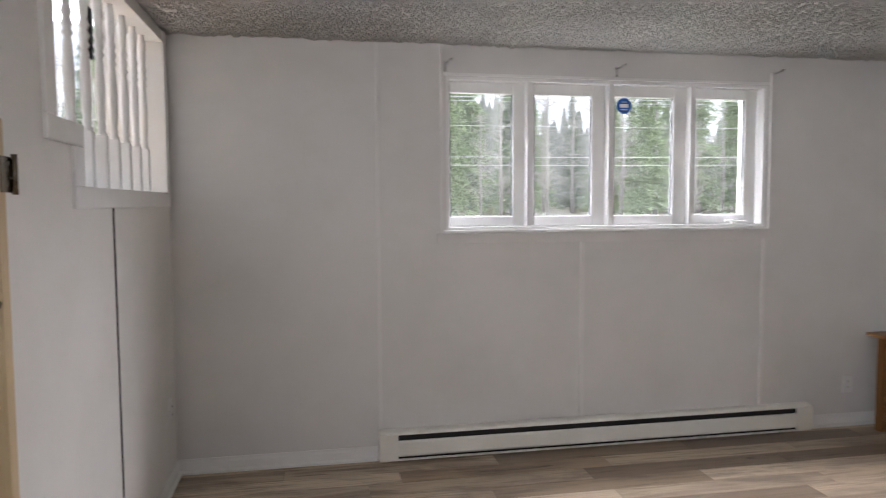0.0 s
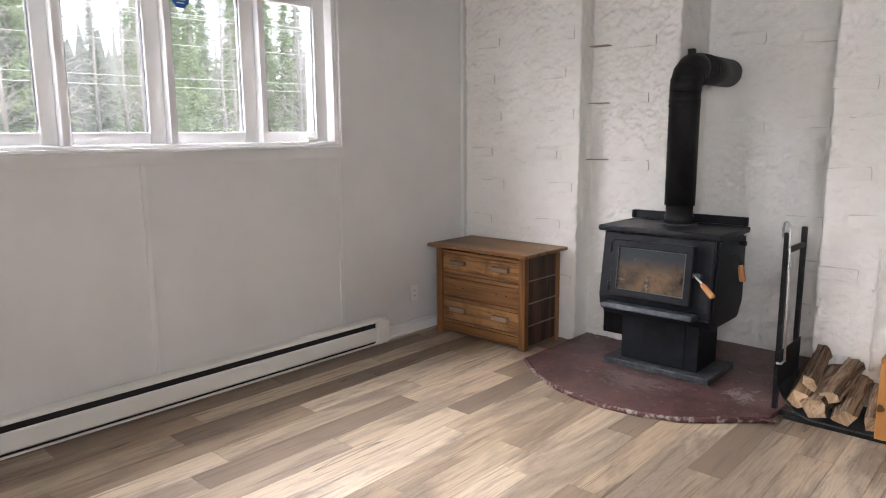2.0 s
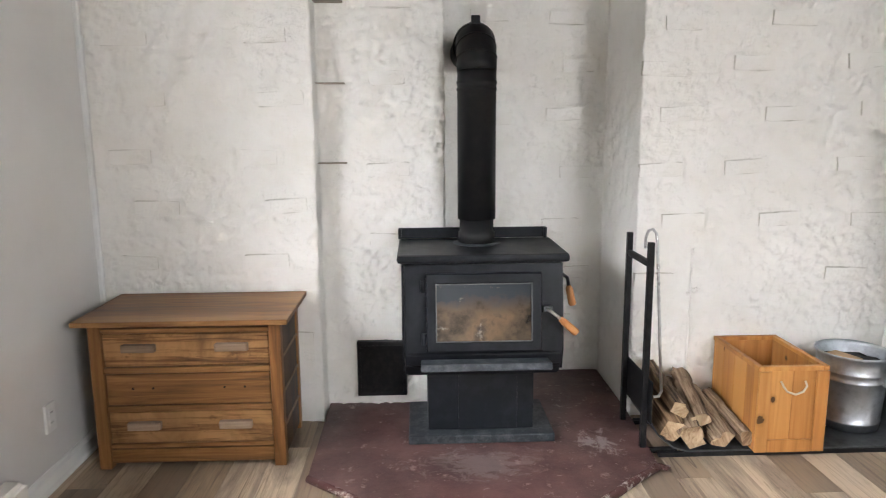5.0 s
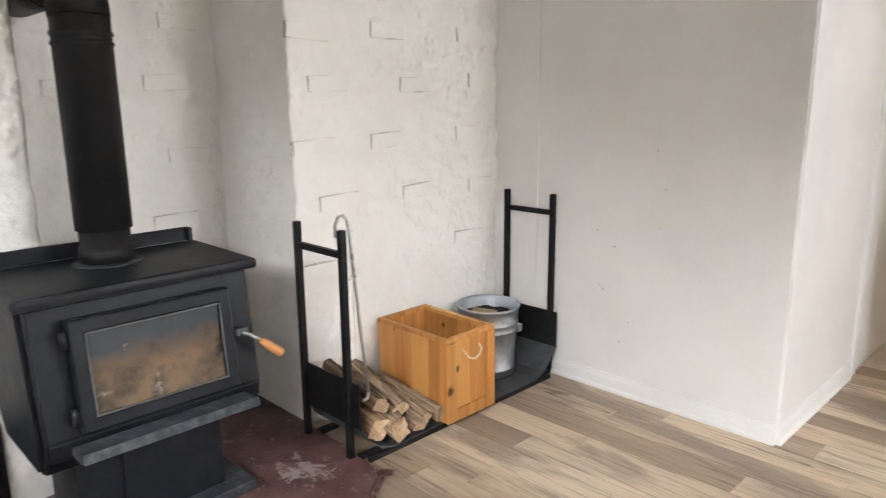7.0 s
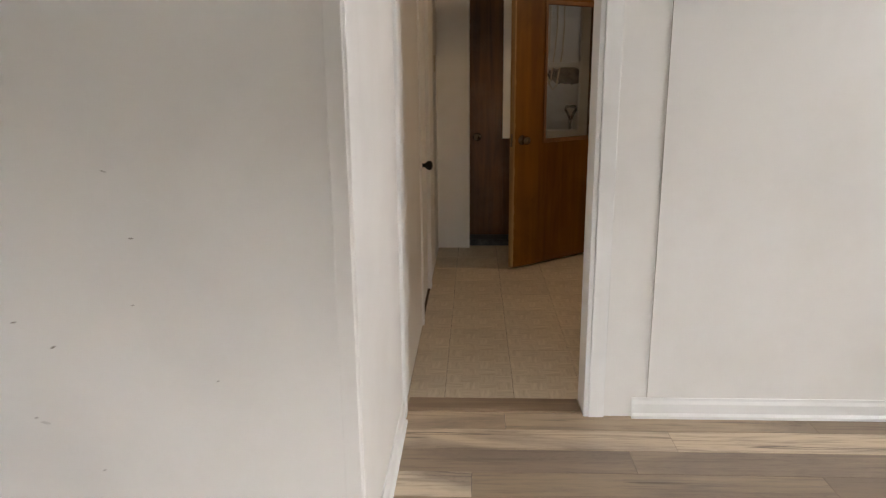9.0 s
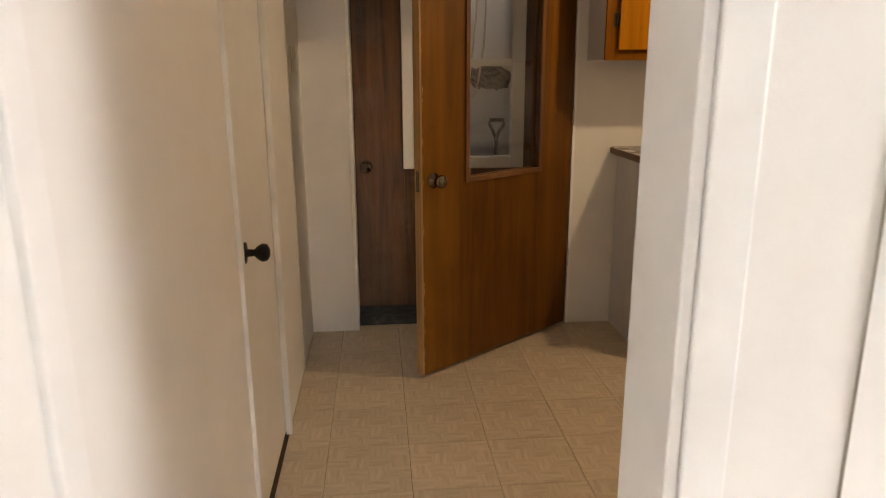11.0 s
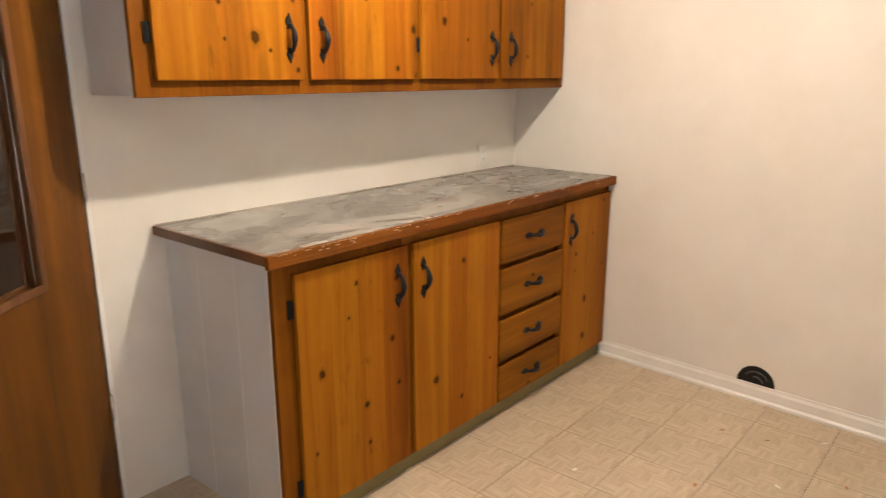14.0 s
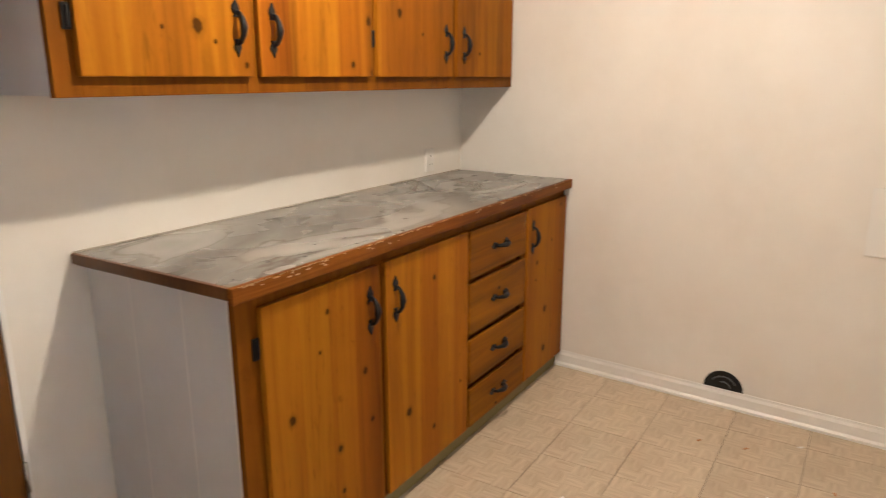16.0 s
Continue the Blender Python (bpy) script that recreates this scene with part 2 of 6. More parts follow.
def stucco_material():
    n = Nodes("white_stucco", 0.6)
    big, mid, fine = n.noise(5.0, 4), n.noise(26.0, 5, 0.6, distort=1.4), n.noise(110.0, 3)
    c = n.mix(n.ramp(big, [(0.45, (0, 0, 0)), (0.75, (1, 1, 1))]), (0.92, 0.90, 0.855), (0.88, 0.855, 0.795))
    c = n.mix(n.ramp(mid, [(0.64, (0, 0, 0)), (0.88, (0.35, 0.35, 0.35))]), c, (0.62, 0.57, 0.48))
    n.colour(c)
    ridge = n.ramp(mid, [(0.45, (0, 0, 0)), (0.52, (1, 1, 1)), (0.57, (0.45, 0.45, 0.45))])
    n.bump(ridge, 0.45, 0.006)
    skip = n.noise(13.0, 4, 0.6, distort=0.8)
    n.bump(n.ramp(skip, [(0.49, (0, 0, 0)), (0.53, (1, 1, 1))]), 0.3, 0.004)
    n.bump(fine, 0.3, 0.002)
    n.gloss(mid, 0.45, 0.75)
    return n.m


STUCCO = stucco_material()
# brick sides darker than the stucco: the shadow line round each brick as colour
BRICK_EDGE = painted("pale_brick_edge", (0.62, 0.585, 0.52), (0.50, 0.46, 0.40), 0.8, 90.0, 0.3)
BRICK_LINE = painted("shaded_brick_line", (0.37, 0.33, 0.27), (0.50, 0.46, 0.39), 0.8, 90.0, 0.3)
DARK_LINE = painted("dark_line_paint", (0.34, 0.30, 0.245), (0.52, 0.48, 0.41), 0.8, 90.0, 0.3)


def ceiling_material():
    n = Nodes("stippled_ceiling", 0.85)
    a = n.noise(34.0, 5, 0.6, distort=2.0)
    n.colour(n.mix(n.ramp(n.noise(2.0, 4), [(0.4, (0, 0, 0)), (0.8, (1, 1, 1))]), (0.78, 0.765, 0.735), (0.68, 0.655, 0.61)))
    n.bump(n.ramp(a, [(0.38, (0, 0, 0)), (0.56, (1, 1, 1))]), 1.0, 0.045)
    n.bump(n.noise(160.0, 2), 0.3, 0.003)
    return n.m


CEILING = ceiling_material()


def plank_material():
    n = Nodes("vinyl_plank", 0.38)
    comb = n.t.nodes.new("ShaderNodeCombineXYZ")
    for k in range(3):
        n.link(n.math("MULTIPLY", n.random(), 17.0 + 9 * k), comb.inputs[k])
    shift = comb.outputs[0]
    streak = n.noise(44.0, 8, 0.68, (0.045, 1, 1), 0.5, shift)
    hair = n.noise(90.0, 3, 0.6, (0.05, 1, 1), 0.6, shift)
    split = n.noise(9.0, 2, 0.4, (0.10, 1.6, 1), 0.3, shift)
    cloud = n.noise(3.2, 4, 0.6, (0.35, 1.6, 1), 0.8, shift)
    tone = n.ramp(n.random(), [(0.0, (0.38, 0.27, 0.170)), (0.2, (0.66, 0.54, 0.405)), (0.4, (0.40, 0.298, 0.198)), (0.6, (0.21, 0.155, 0.110)), (0.8, (0.60, 0.47, 0.335)), (1.0, (0.25, 0.183, 0.128))])
    grey = n.ramp(cloud, [(0.46, (0, 0, 0)), (0.62, (1, 1, 1))])
    c = n.mix(n.math("MULTIPLY", grey, 0.66), tone, (0.19, 0.145, 0.115))
    figure = n.noise(7.0, 3, 0.5, (0.22, 1.3, 1), 3.5, shift)
    rings = n.ramp(n.math("FRACT", n.math("MULTIPLY", figure, 9.0)), [(0.0, (0.35, 0.35, 0.35)), (0.2, (0, 0, 0)), (0.92, (0, 0, 0)), (1.0, (0.35, 0.35, 0.35))])
    c = n.mix(n.math("MULTIPLY", rings, grey), c, (0.11, 0.08, 0.058))
    c = n.mix(n.ramp(streak, [(0.53, (0, 0, 0)), (0.66, (0.7, 0.7, 0.7))]), c, (0.15, 0.112, 0.082))
    c = n.mix(n.ramp(hair, [(0.50, (0, 0, 0)), (0.68, (0.35, 0.35, 0.35))]), c, (0.17, 0.13, 0.098))
    c = n.mix(n.ramp(split, [(0.700, (0, 0, 0)), (0.715, (0.8, 0.8, 0.8)), (0.75, (0, 0, 0))]), c, (0.06, 0.042, 0.03))
    n.colour(c)
    n.gloss(streak, 0.30, 0.50)
    n.b.inputs["Specular IOR Level"].default_value = 0.3
    n.bump(streak, 0.12, 0.0015)
    return n.m


PLANK = plank_material()
JOINT = plain("floor_joint", (0.07, 0.05, 0.035), 0.8)


def vinyl_tile_material():
    n = Nodes("vinyl_tile", 0.34)
    sep = n.t.nodes.new("ShaderNodeSeparateXYZ")
    n.link(n.coord, sep.inputs[0])
    cell = 0.0762
    fx = n.math("FLOOR", n.math("DIVIDE", sep.outputs[0], cell))
    fy = n.math("FLOOR", n.math("DIVIDE", sep.outputs[1], cell))
    odd = n.math("MODULO", n.math("ABSOLUTE", n.math("ADD", fx, fy)), 2.0)
    sx = n.noise(60.0, 3, 0.6, (0.12, 1.0, 1.0))
    sy = n.noise(60.0, 3, 0.6, (1.0, 0.12, 1.0))
    slat = n.mix(odd, sx, sy)
    cloud = n.noise(4.0, 5, 0.6)
    c = n.mix(n.ramp(slat, [(0.35, (0, 0, 0)), (0.70, (1, 1, 1))]), (0.47, 0.385, 0.275), (0.64, 0.55, 0.425))
    c = n.mix(n.ramp(cloud, [(0.5, (0, 0, 0)), (0.8, (0.6, 0.6, 0.6))]), c, (0.40, 0.33, 0.24))
    hue = n.t.nodes.new("ShaderNodeHueSaturation")
    n.link(n.math("MULTIPLY_ADD", n.random(), 0.10, 0.95), hue.inputs["Value"])
    n.link(c, hue.inputs["Color"])
    n.colour(hue.outputs[0])
    n.gloss(cloud, 0.28, 0.5)
    n.bump(slat, 0.05, 0.001)
    return n.m


TILE = vinyl_tile_material()
PINE = wood("varnished_pine", (0.13, 0.039, 0.001), (0.27, 0.092, 0.001), (0.365, 0.142, 0.002), 2, 14.0, 0.46, 6.0, 0.12, 0.08, 0.0, 0.07, 0.118, spread=0.15)
PINE_FLAT = wood("varnished_pine_drawer", (0.105, 0.034, 0.001), (0.21, 0.076, 0.001), (0.30, 0.120, 0.002), 0, 16.0, 0.46, 6.0, 0.14, 0.08, 0.0, 0.07, spread=0.14)
EDGE_WOOD = wood("counter_edge_wood", (0.075, 0.020, 0.002), (0.15, 0.044, 0.003), (0.25, 0.090, 0.010), 0, 40.0, 0.45, 0, 0.0, 0.2, 0.0, 0.1, 0.0, 0.5, spread=0.12)
PINE_FRAME = wood("pine_face_frame", (0.08, 0.023, 0.001), (0.165, 0.054, 0.001), (0.24, 0.088, 0.002), 2, 20.0, 0.48, 0, 0.1, 0.08, 0.0, 0.07, 0.0, 0.4)
DOOR_WOOD = wood("amber_door_veneer", (0.062, 0.022, 0.002), (0.136, 0.050, 0.004), (0.20, 0.080, 0.007), 2, 9.0, 0.42, 0, 0.0, 0.05, 0.0, 0.2, 0.0, 0.55, spread=0.14)
DOOR_EDGE = wood("worn_door_edge", (0.10, 0.055, 0.02), (0.34, 0.20, 0.08), (0.50, 0.33, 0.16), 2, 26.0, 0.6, 0, 0.0, 0.3)
BEAD = wood("glazing_bead_wood", (0.07, 0.028, 0.010), (0.13, 0.056, 0.020), (0.20, 0.092, 0.036), 2, 20.0, 0.35)
RAW_PINE = wood("raw_pine", (0.46, 0.33, 0.18), (0.60, 0.46, 0.28), (0.70, 0.56, 0.37), 2, 16.0, 0.6, 5.0, 0, 0.2)
CHEST_WOOD = wood("chest_oak_upright", (0.085, 0.034, 0.010), (0.185, 0.080, 0.024), (0.27, 0.128, 0.042), 2, 30.0, 0.42, 0, 0.1, 0.2, spread=0.12)
CHEST_FLAT = wood("chest_oak_flat", (0.085, 0.036, 0.012), (0.20, 0.092, 0.030), (0.32, 0.165, 0.062), 1, 34.0, 0.4, 0, 0.18, 0.2, spread=0.11)
CHEST_WORN = wood("chest_worn_veneer", (0.022, 0.010, 0.005), (0.15, 0.068, 0.022), (0.36, 0.19, 0.075), 1, 46.0, 0.55, 0, 0.15, 0.6, 0.0, 0.3, 0.0, 0.9, spread=0.085)
CHEST_SIDE = wood("chest_dark_side", (0.008, 0.005, 0.004), (0.020, 0.011, 0.007), (0.085, 0.045, 0.024), 2, 26.0, 0.5, 0, 0.12, 0.4, spread=0.1)
PULL = wood("bare_wood_pull", (0.14, 0.09, 0.058), (0.25, 0.175, 0.12), (0.36, 0.27, 0.20), 1, 40.0, 0.6)
THRESHOLD = wood("worn_threshold", (0.13, 0.085, 0.05), (0.24, 0.165, 0.105), (0.34, 0.245, 0.165), 0, 30.0, 0.5, 0, 0.0, 0.2)
BOX_PINE = wood("crate_pine", (0.27, 0.105, 0.026), (0.43, 0.185, 0.048), (0.54, 0.265, 0.080), 2, 16.0, 0.42, 5.0, 0.16, 0.1, spread=0.13)
GRIP = wood("handle_grip_wood", (0.34, 0.14, 0.045), (0.46, 0.205, 0.07), (0.56, 0.28, 0.11), 2, 60.0, 0.4)
LOG_WOOD = wood("split_log_wood", (0.10, 0.058, 0.030), (0.26, 0.165, 0.092), (0.44, 0.31, 0.19), 0, 44.0, 0.8, 0, 0.25, 0.8, spread=0.11)
LOG_END = wood("log_end_grain", (0.20, 0.125, 0.068), (0.38, 0.26, 0.155), (0.52, 0.39, 0.25), 2, 60.0, 0.85, 0, 0.2, 0.6, spread=0.11)
BARK = wood("log_bark", (0.04, 0.026, 0.016), (0.19, 0.128, 0.080), (0.38, 0.28, 0.19), 0, 60.0, 0.9, 0, 0.2, 1.0, spread=0.09)
STOVE = metal("stove_black_paint", (0.0065, 0.0078, 0.0105), 0.40, (0.015, 0.017, 0.021), 0.05, 9.0, 0.26)
STOVE_DARK = metal("stove_pipe_black", (0.009, 0.009, 0.010), 0.45, (0.018, 0.017, 0.016), 0.0, 11.0, 0.25)
STOVE_GREY = metal("stove_ash_worn", (0.028, 0.033, 0.040), 0.5, (0.10, 0.105, 0.11), 0.2, 22.0)
BLACK_IRON = metal("black_iron", (0.007, 0.007, 0.008), 0.42, (0.020, 0.019, 0.018), 0.1, 30.0, 0.25)
TRAY = metal("grey_sheet_metal", (0.10, 0.105, 0.11), 0.45, (0.06, 0.06, 0.062), 0.6, 12.0)
STEEL = metal("bright_steel", (0.62, 0.62, 0.61), 0.25, (0.45, 0.44, 0.42), 1.0, 20.0)
GALVANISED = metal("galvanised_steel", (0.53, 0.56, 0.59), 0.30, (0.39, 0.41, 0.44), 0.92, 26.0)
BRASS = metal("tarnished_knob_brass", (0.20, 0.165, 0.125), 0.20, (0.09, 0.075, 0.055), 1.0, 30.0)
BLACK = plain("black_void", (0.008, 0.008, 0.008), 0.9)
HEATER = painted("heater_enamel", (0.86, 0.84, 0.79), (0.80, 0.77, 0.70), 0.32, 60, 0.03)
DARK_SLOT = plain("heater_fins_dark", (0.012, 0.011, 0.010), 0.7)
GLASS = glass("window_glass")
# a little diffuse white in the pane lays a bright veil over the view
VEILED_GLASS = glass("veiled_window_glass", 0.0, (1, 1, 1), 0.955)
PLASTIC = painted("white_plastic", (0.80, 0.80, 0.785), (0.76, 0.755, 0.74), 0.3, 60, 0.02)
ROPE = plain("white_rope", (0.62, 0.53, 0.40), 0.9)
CARD = plain("cardboard", (0.42, 0.29, 0.17), 0.85)
BLUE = plain("blue_sticker", (0.012, 0.10, 0.40), 0.4)
WHITE_INK = plain("white_ink", (0.75, 0.78, 0.8), 0.5)


def hearth_material():
    n = Nodes("painted_hearth", 0.55)
    a, b = n.noise(4.5, 6, 0.62), n.noise(16.0, 6, 0.7)
    c = n.mix(n.ramp(a, [(0.35, (0, 0, 0)), (0.65, (1, 1, 1))]), (0.052, 0.021, 0.019), (0.135, 0.068, 0.062))
    c = n.mix(n.ramp(b, [(0.60, (0, 0, 0)), (0.68, (0.8, 0.8, 0.8))]), c, (0.30, 0.235, 0.215))
    c = n.mix(n.ramp(n.noise(46.0, 5, 0.7, (1, 0.5, 1), 0.4), [(0.64, (0, 0, 0)), (0.70, (0.75, 0.75, 0.75))]), c, (0.36, 0.31, 0.29))
    worn = n.t.nodes.new("ShaderNodeVectorMath")
    worn.operation = "DISTANCE"
    n.link(n.coord, worn.inputs[0])
    worn.inputs[1].default_value = (3.86, 1.93, 0.027)
    near = n.math("SUBTRACT", 0.30, worn.outputs["Value"])
    patch = n.math("ADD", n.math("MULTIPLY", near, 1.1), n.noise(22.0, 7, 0.72, (0.6, 1, 1), 0.6))
    c = n.mix(n.ramp(patch, [(0.76, (0, 0, 0)), (0.84, (0.6, 0.6, 0.6))]), c, (0.36, 0.325, 0.305))
    scuff = n.t.nodes.new("ShaderNodeVectorMath")
    scuff.operation = "DISTANCE"
    n.link(n.mapped((1, 0.45, 1)), scuff.inputs[0])
    scuff.inputs[1].default_value = (3.70, 1.10, 0.027)
    trail = n.math("ADD", n.math("MULTIPLY", n.math("SUBTRACT", 0.24, scuff.outputs["Value"]), 1.3), n.noise(17.0, 8, 0.75, (1, 0.6, 1), 0.8))
    c = n.mix(n.ramp(trail, [(0.66, (0, 0, 0)), (0.76, (0.4, 0.4, 0.4))]), c, (0.27, 0.235, 0.22))
    n.colour(c)
    n.gloss(b, 0.22, 0.60)
    n.bump(b, 0.4, 0.004)
    return n.m


HEARTH = hearth_material()


def chipped_material():
    n = Nodes("chipped_concrete_edge", 0.9)
    f = n.noise(15.0, 6, 0.75)
    n.colour(n.ramp(f, [(0.50, (0.085, 0.034, 0.030)), (0.60, (0.40, 0.35, 0.32))]))
    n.bump(f, 0.8, 0.006)
    return n.m


CHIPPED = chipped_material()


def marble_material():
    n = Nodes("marbled_laminate", 0.24)
    a, b = n.noise(1.35, 4, 0.45, (1.0, 1.7, 1), 1.3), n.noise(3.0, 3, 0.45, (0.8, 1.4, 1), 1.2)
    c = n.ramp(a, [(0.30, (0.13, 0.122, 0.11)), (0.46, (0.22, 0.212, 0.195)), (0.60, (0.33, 0.322, 0.30)), (0.76, (0.18, 0.172, 0.155))])
    vein = n.ramp(n.math("ABSOLUTE", n.math("SUBTRACT", a, 0.52)), [(0.0, (0.85, 0.85, 0.85)), (0.028, (0, 0, 0))])
    c = n.mix(vein, c, (0.13, 0.11, 0.09))
    n.colour(n.mix(n.ramp(b, [(0.55, (0, 0, 0)), (0.75, (0.5, 0.5, 0.5))]), c, (0.44, 0.43, 0.39)))
    n.gloss(b, 0.18, 0.38)
    return n.m


MARBLE = marble_material()


def old_door_material():
    n = Nodes("weathered_brown_door", 0.42)
    g = n.noise(16.0, 6, 0.62, (1, 1, 0.06), 1.0)
    cloud = n.noise(3.4, 6, 0.65)
    c = n.ramp(g, [(0.35, (0.050, 0.018, 0.005)), (0.65, (0.140, 0.055, 0.015))])
    n.colour(n.mix(n.ramp(cloud, [(0.54, (0, 0, 0)), (0.80, (0.7, 0.7, 0.7))]), c, (0.155, 0.098, 0.060)))
    n.gloss(cloud, 0.28, 0.6)
    n.bump(g, 0.12, 0.002)
    return n.m


OLD_DOOR = old_door_material()


def fire_glass_material():
    n = Nodes("sooty_stove_glass", 0.12)
    a, b = n.noise(6.0, 6, 0.65), n.noise(18.0, 5, 0.6)
    c = n.ramp(a, [(0.34, (0.030, 0.024, 0.020)), (0.46, (0.095, 0.065, 0.042)), (0.58, (0.145, 0.096, 0.058)), (0.70, (0.045, 0.035, 0.028))])
    up = n.t.nodes.new("ShaderNodeSeparateXYZ")
    n.link(n.coord, up.inputs[0])
    level = n.math("ADD", n.math("MULTIPLY", up.outputs[2], 4.2), n.math("MULTIPLY", a, 1.0))
    c = n.mix(n.ramp(level, [(0.50, (0, 0, 0)), (0.78, (1, 1, 1))]), c, (0.034, 0.040, 0.048))
    n.colour(n.mix(n.ramp(b, [(0.64, (0, 0, 0)), (0.72, (0.6, 0.6, 0.6))]), c, (0.30, 0.26, 0.22)))
    n.gloss(b, 0.05, 0.2)
    n.b.inputs["Specular IOR Level"].default_value = 0.9
    return n.m


FIRE_GLASS = fire_glass_material()


# ---- structure ----
H = 2.43
NY, WX, SX = 4.16, -0.63, 2.69


def structure(name, bm, material, label, category="wall"):
    return solid(name, bm, material, label, category, "structure")


floor = structure("floor", boxes((WX - 0.1, 5.0, -0.66, 4.3, -0.12, -0.006)), JOINT, "living room floor of grey-brown wood-look vinyl planks", "floor")
kitchen_floor = structure("floor_kitchen", boxes((-1.3, 2.8, -5.4, -0.662, -0.12, -0.006)), JOINT, "kitchen floor of worn beige parquet-pattern vinyl tiles", "floor")

# north wall round the window opening
WX0, WX1, WZ0, WZ1 = 0.91, 3.003, 1.352, 2.25
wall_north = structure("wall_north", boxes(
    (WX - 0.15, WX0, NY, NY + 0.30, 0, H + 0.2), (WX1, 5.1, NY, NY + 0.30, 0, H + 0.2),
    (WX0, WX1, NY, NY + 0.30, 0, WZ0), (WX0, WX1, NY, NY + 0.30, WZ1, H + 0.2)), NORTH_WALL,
    "pale grey painted panel wall, greyed further as backlight shade, with a wide basement window")
for x, z0, z1, w in ((0.508, 0.09, H, 0.022), (1.757, 0.185, 1.27, 0.026), (2.998, 0.185, 1.27, 0.026), (0.885, 1.27, H, 0.018), (3.03, 1.27, 2.33, 0.018)):
    structure("trim", boxes((x - w / 2, x + w / 2, NY - 0.013, NY + 0.001, z0, z1), bevel=0.002), BATTEN, "thin painted batten over a wall panel seam", "trim")
structure("trim", boxes((4.178, 4.20, NY - 0.016, NY + 0.001, 0.088, H), bevel=0.003), TRIM, "thin white strip down the corner beside the stucco", "trim")
structure("trim", boxes((0.85, 3.03, NY - 0.016, NY + 0.001, 1.272, 1.335), bevel=0.002), NORTH_WALL, "flat painted apron board below the window", "trim")
structure("trim", boxes((0.896, 3.016, NY - 0.016, NY + 0.001, 1.336, 1.352), bevel=0.003), TRIM, "white window stool edge", "trim")
structure("trim", boxes((0.896, 3.016, NY - 0.008, NY + 0.001, 2.252, 2.270), bevel=0.002), TRIM, "white head trim over the window", "trim")


def baseboard(x0, y0, x1, y1, depth=0.013, height=0.085):
    """Moulded skirting along a wall; depth points to the left of the way from start to end."""
    a, b = Vector((x0, y0, 0)), Vector((x1, y1, 0))
    d = (b - a).normalized()
    nrm = Vector((-d.y, d.x, 0))
    bm = bmesh.new()
    prof = ((0, 0), (depth * 1.7, 0), (depth * 1.7, 0.012), (depth, 0.022), (depth, height * 0.72), (depth * 0.55, height * 0.86), (depth * 0.45, height), (0, height))
    ends = [[bm.verts.new(p + nrm * u + Vector((0, 0, v))) for u, v in prof] for p in (a, b)]
    for k in range(len(prof)):
        j = (k + 1) % len(prof)
        bm.faces.new((ends[0][k], ends[0][j], ends[1][j], ends[1][k]))
    bm.faces.new(ends[0][::-1])
    bm.faces.new(ends[1])
    return structure("baseboard", bm, TRIM, "white moulded wooden baseboard", "baseboard")


baseboard(0.49, NY, WX, NY)
baseboard(4.30, NY, 3.342, NY)
baseboard(WX, NY, WX, 2.10)
baseboard(SX, 0.44, 4.22, 0.44)
baseboard(SX, -0.50, SX, 0.44)
baseboard(-0.63, -0.58, 1.755, -0.58)
baseboard(-0.9645, -0.75, -1.102, -2.80)
baseboard(1.93, -0.72, -1.0, -0.72)

# west wall: stair opening, low door opening
wall_west = structure("wall_west", boxes(
    (WX - 0.12, WX, -0.6, -0.40, 0, H), (WX - 0.12, WX, 1.10, 1.36, 0, H), (WX - 0.12, WX, -0.40, 1.10, 0, 1.25), (WX - 0.12, WX, -0.40, 1.10, 2.27, H), (WX - 0.12, WX, 1.36, 2.075, 1.73, H), (WX - 0.12, WX, 2.075, 2.44, 0, H),
    (WX - 0.12, WX, 2.44, 2.68, 0, 1.76), (WX - 0.12, WX, 2.68, 4.05, 0, 1.555), (WX - 0.12, WX, 4.05, NY, 0, H),
    (WX - 0.12, WX, 2.44, 4.05, 2.395, H)), WALL, "white painted wall with a stepped stair opening")
structure("trim", boxes((WX - 0.001, WX + 0.004, 3.052, 3.062, 0.085, 1.50)), BLACK, "dark open seam between wall panels", "trim")
for name, b in (("bottom", (WX - 0.125, WX + 0.014, 2.60, 4.12, 1.50, 1.575)), ("riser", (WX - 0.125, WX + 0.014, 2.60, 2.70, 1.576, 1.705)),
                ("step", (WX - 0.125, WX + 0.014, 2.37, 2.70, 1.706, 1.782)), ("post", (WX - 0.125, WX + 0.014, 2.37, 2.455, 1.783, 2.42)),
                ("north", (WX - 0.125, WX + 0.014, 4.045, 4.12, 1.576, 2.42)), ("head", (WX - 0.125, WX + 0.010, 2.456, 4.044, 2.36, 2.42))):
    structure("trim", boxes(b, bevel=0.004), TRIM, "white painted board framing the stair opening", "trim")
# unseen window, added so the west fill lamp has an opening
added_window = structure("window_3", boxes((WX - 0.11, WX - 0.02, -0.40, -0.35, 1.25, 2.27), (WX - 0.11, WX - 0.02, 1.05, 1.10, 1.25, 2.27), (WX - 0.11, WX - 0.02, -0.35, 1.05, 1.25, 1.30), (WX - 0.11, WX - 0.02, -0.35, 1.05, 2.22, 2.27), bevel=0.004), TRIM, "white-framed unseen side window, added as an opening for the fill light", "window")
part("pane", boxes((WX - 0.07, WX - 0.064, -0.35, 1.05, 1.30, 2.22)), GLASS, added_window).visible_shadow = False
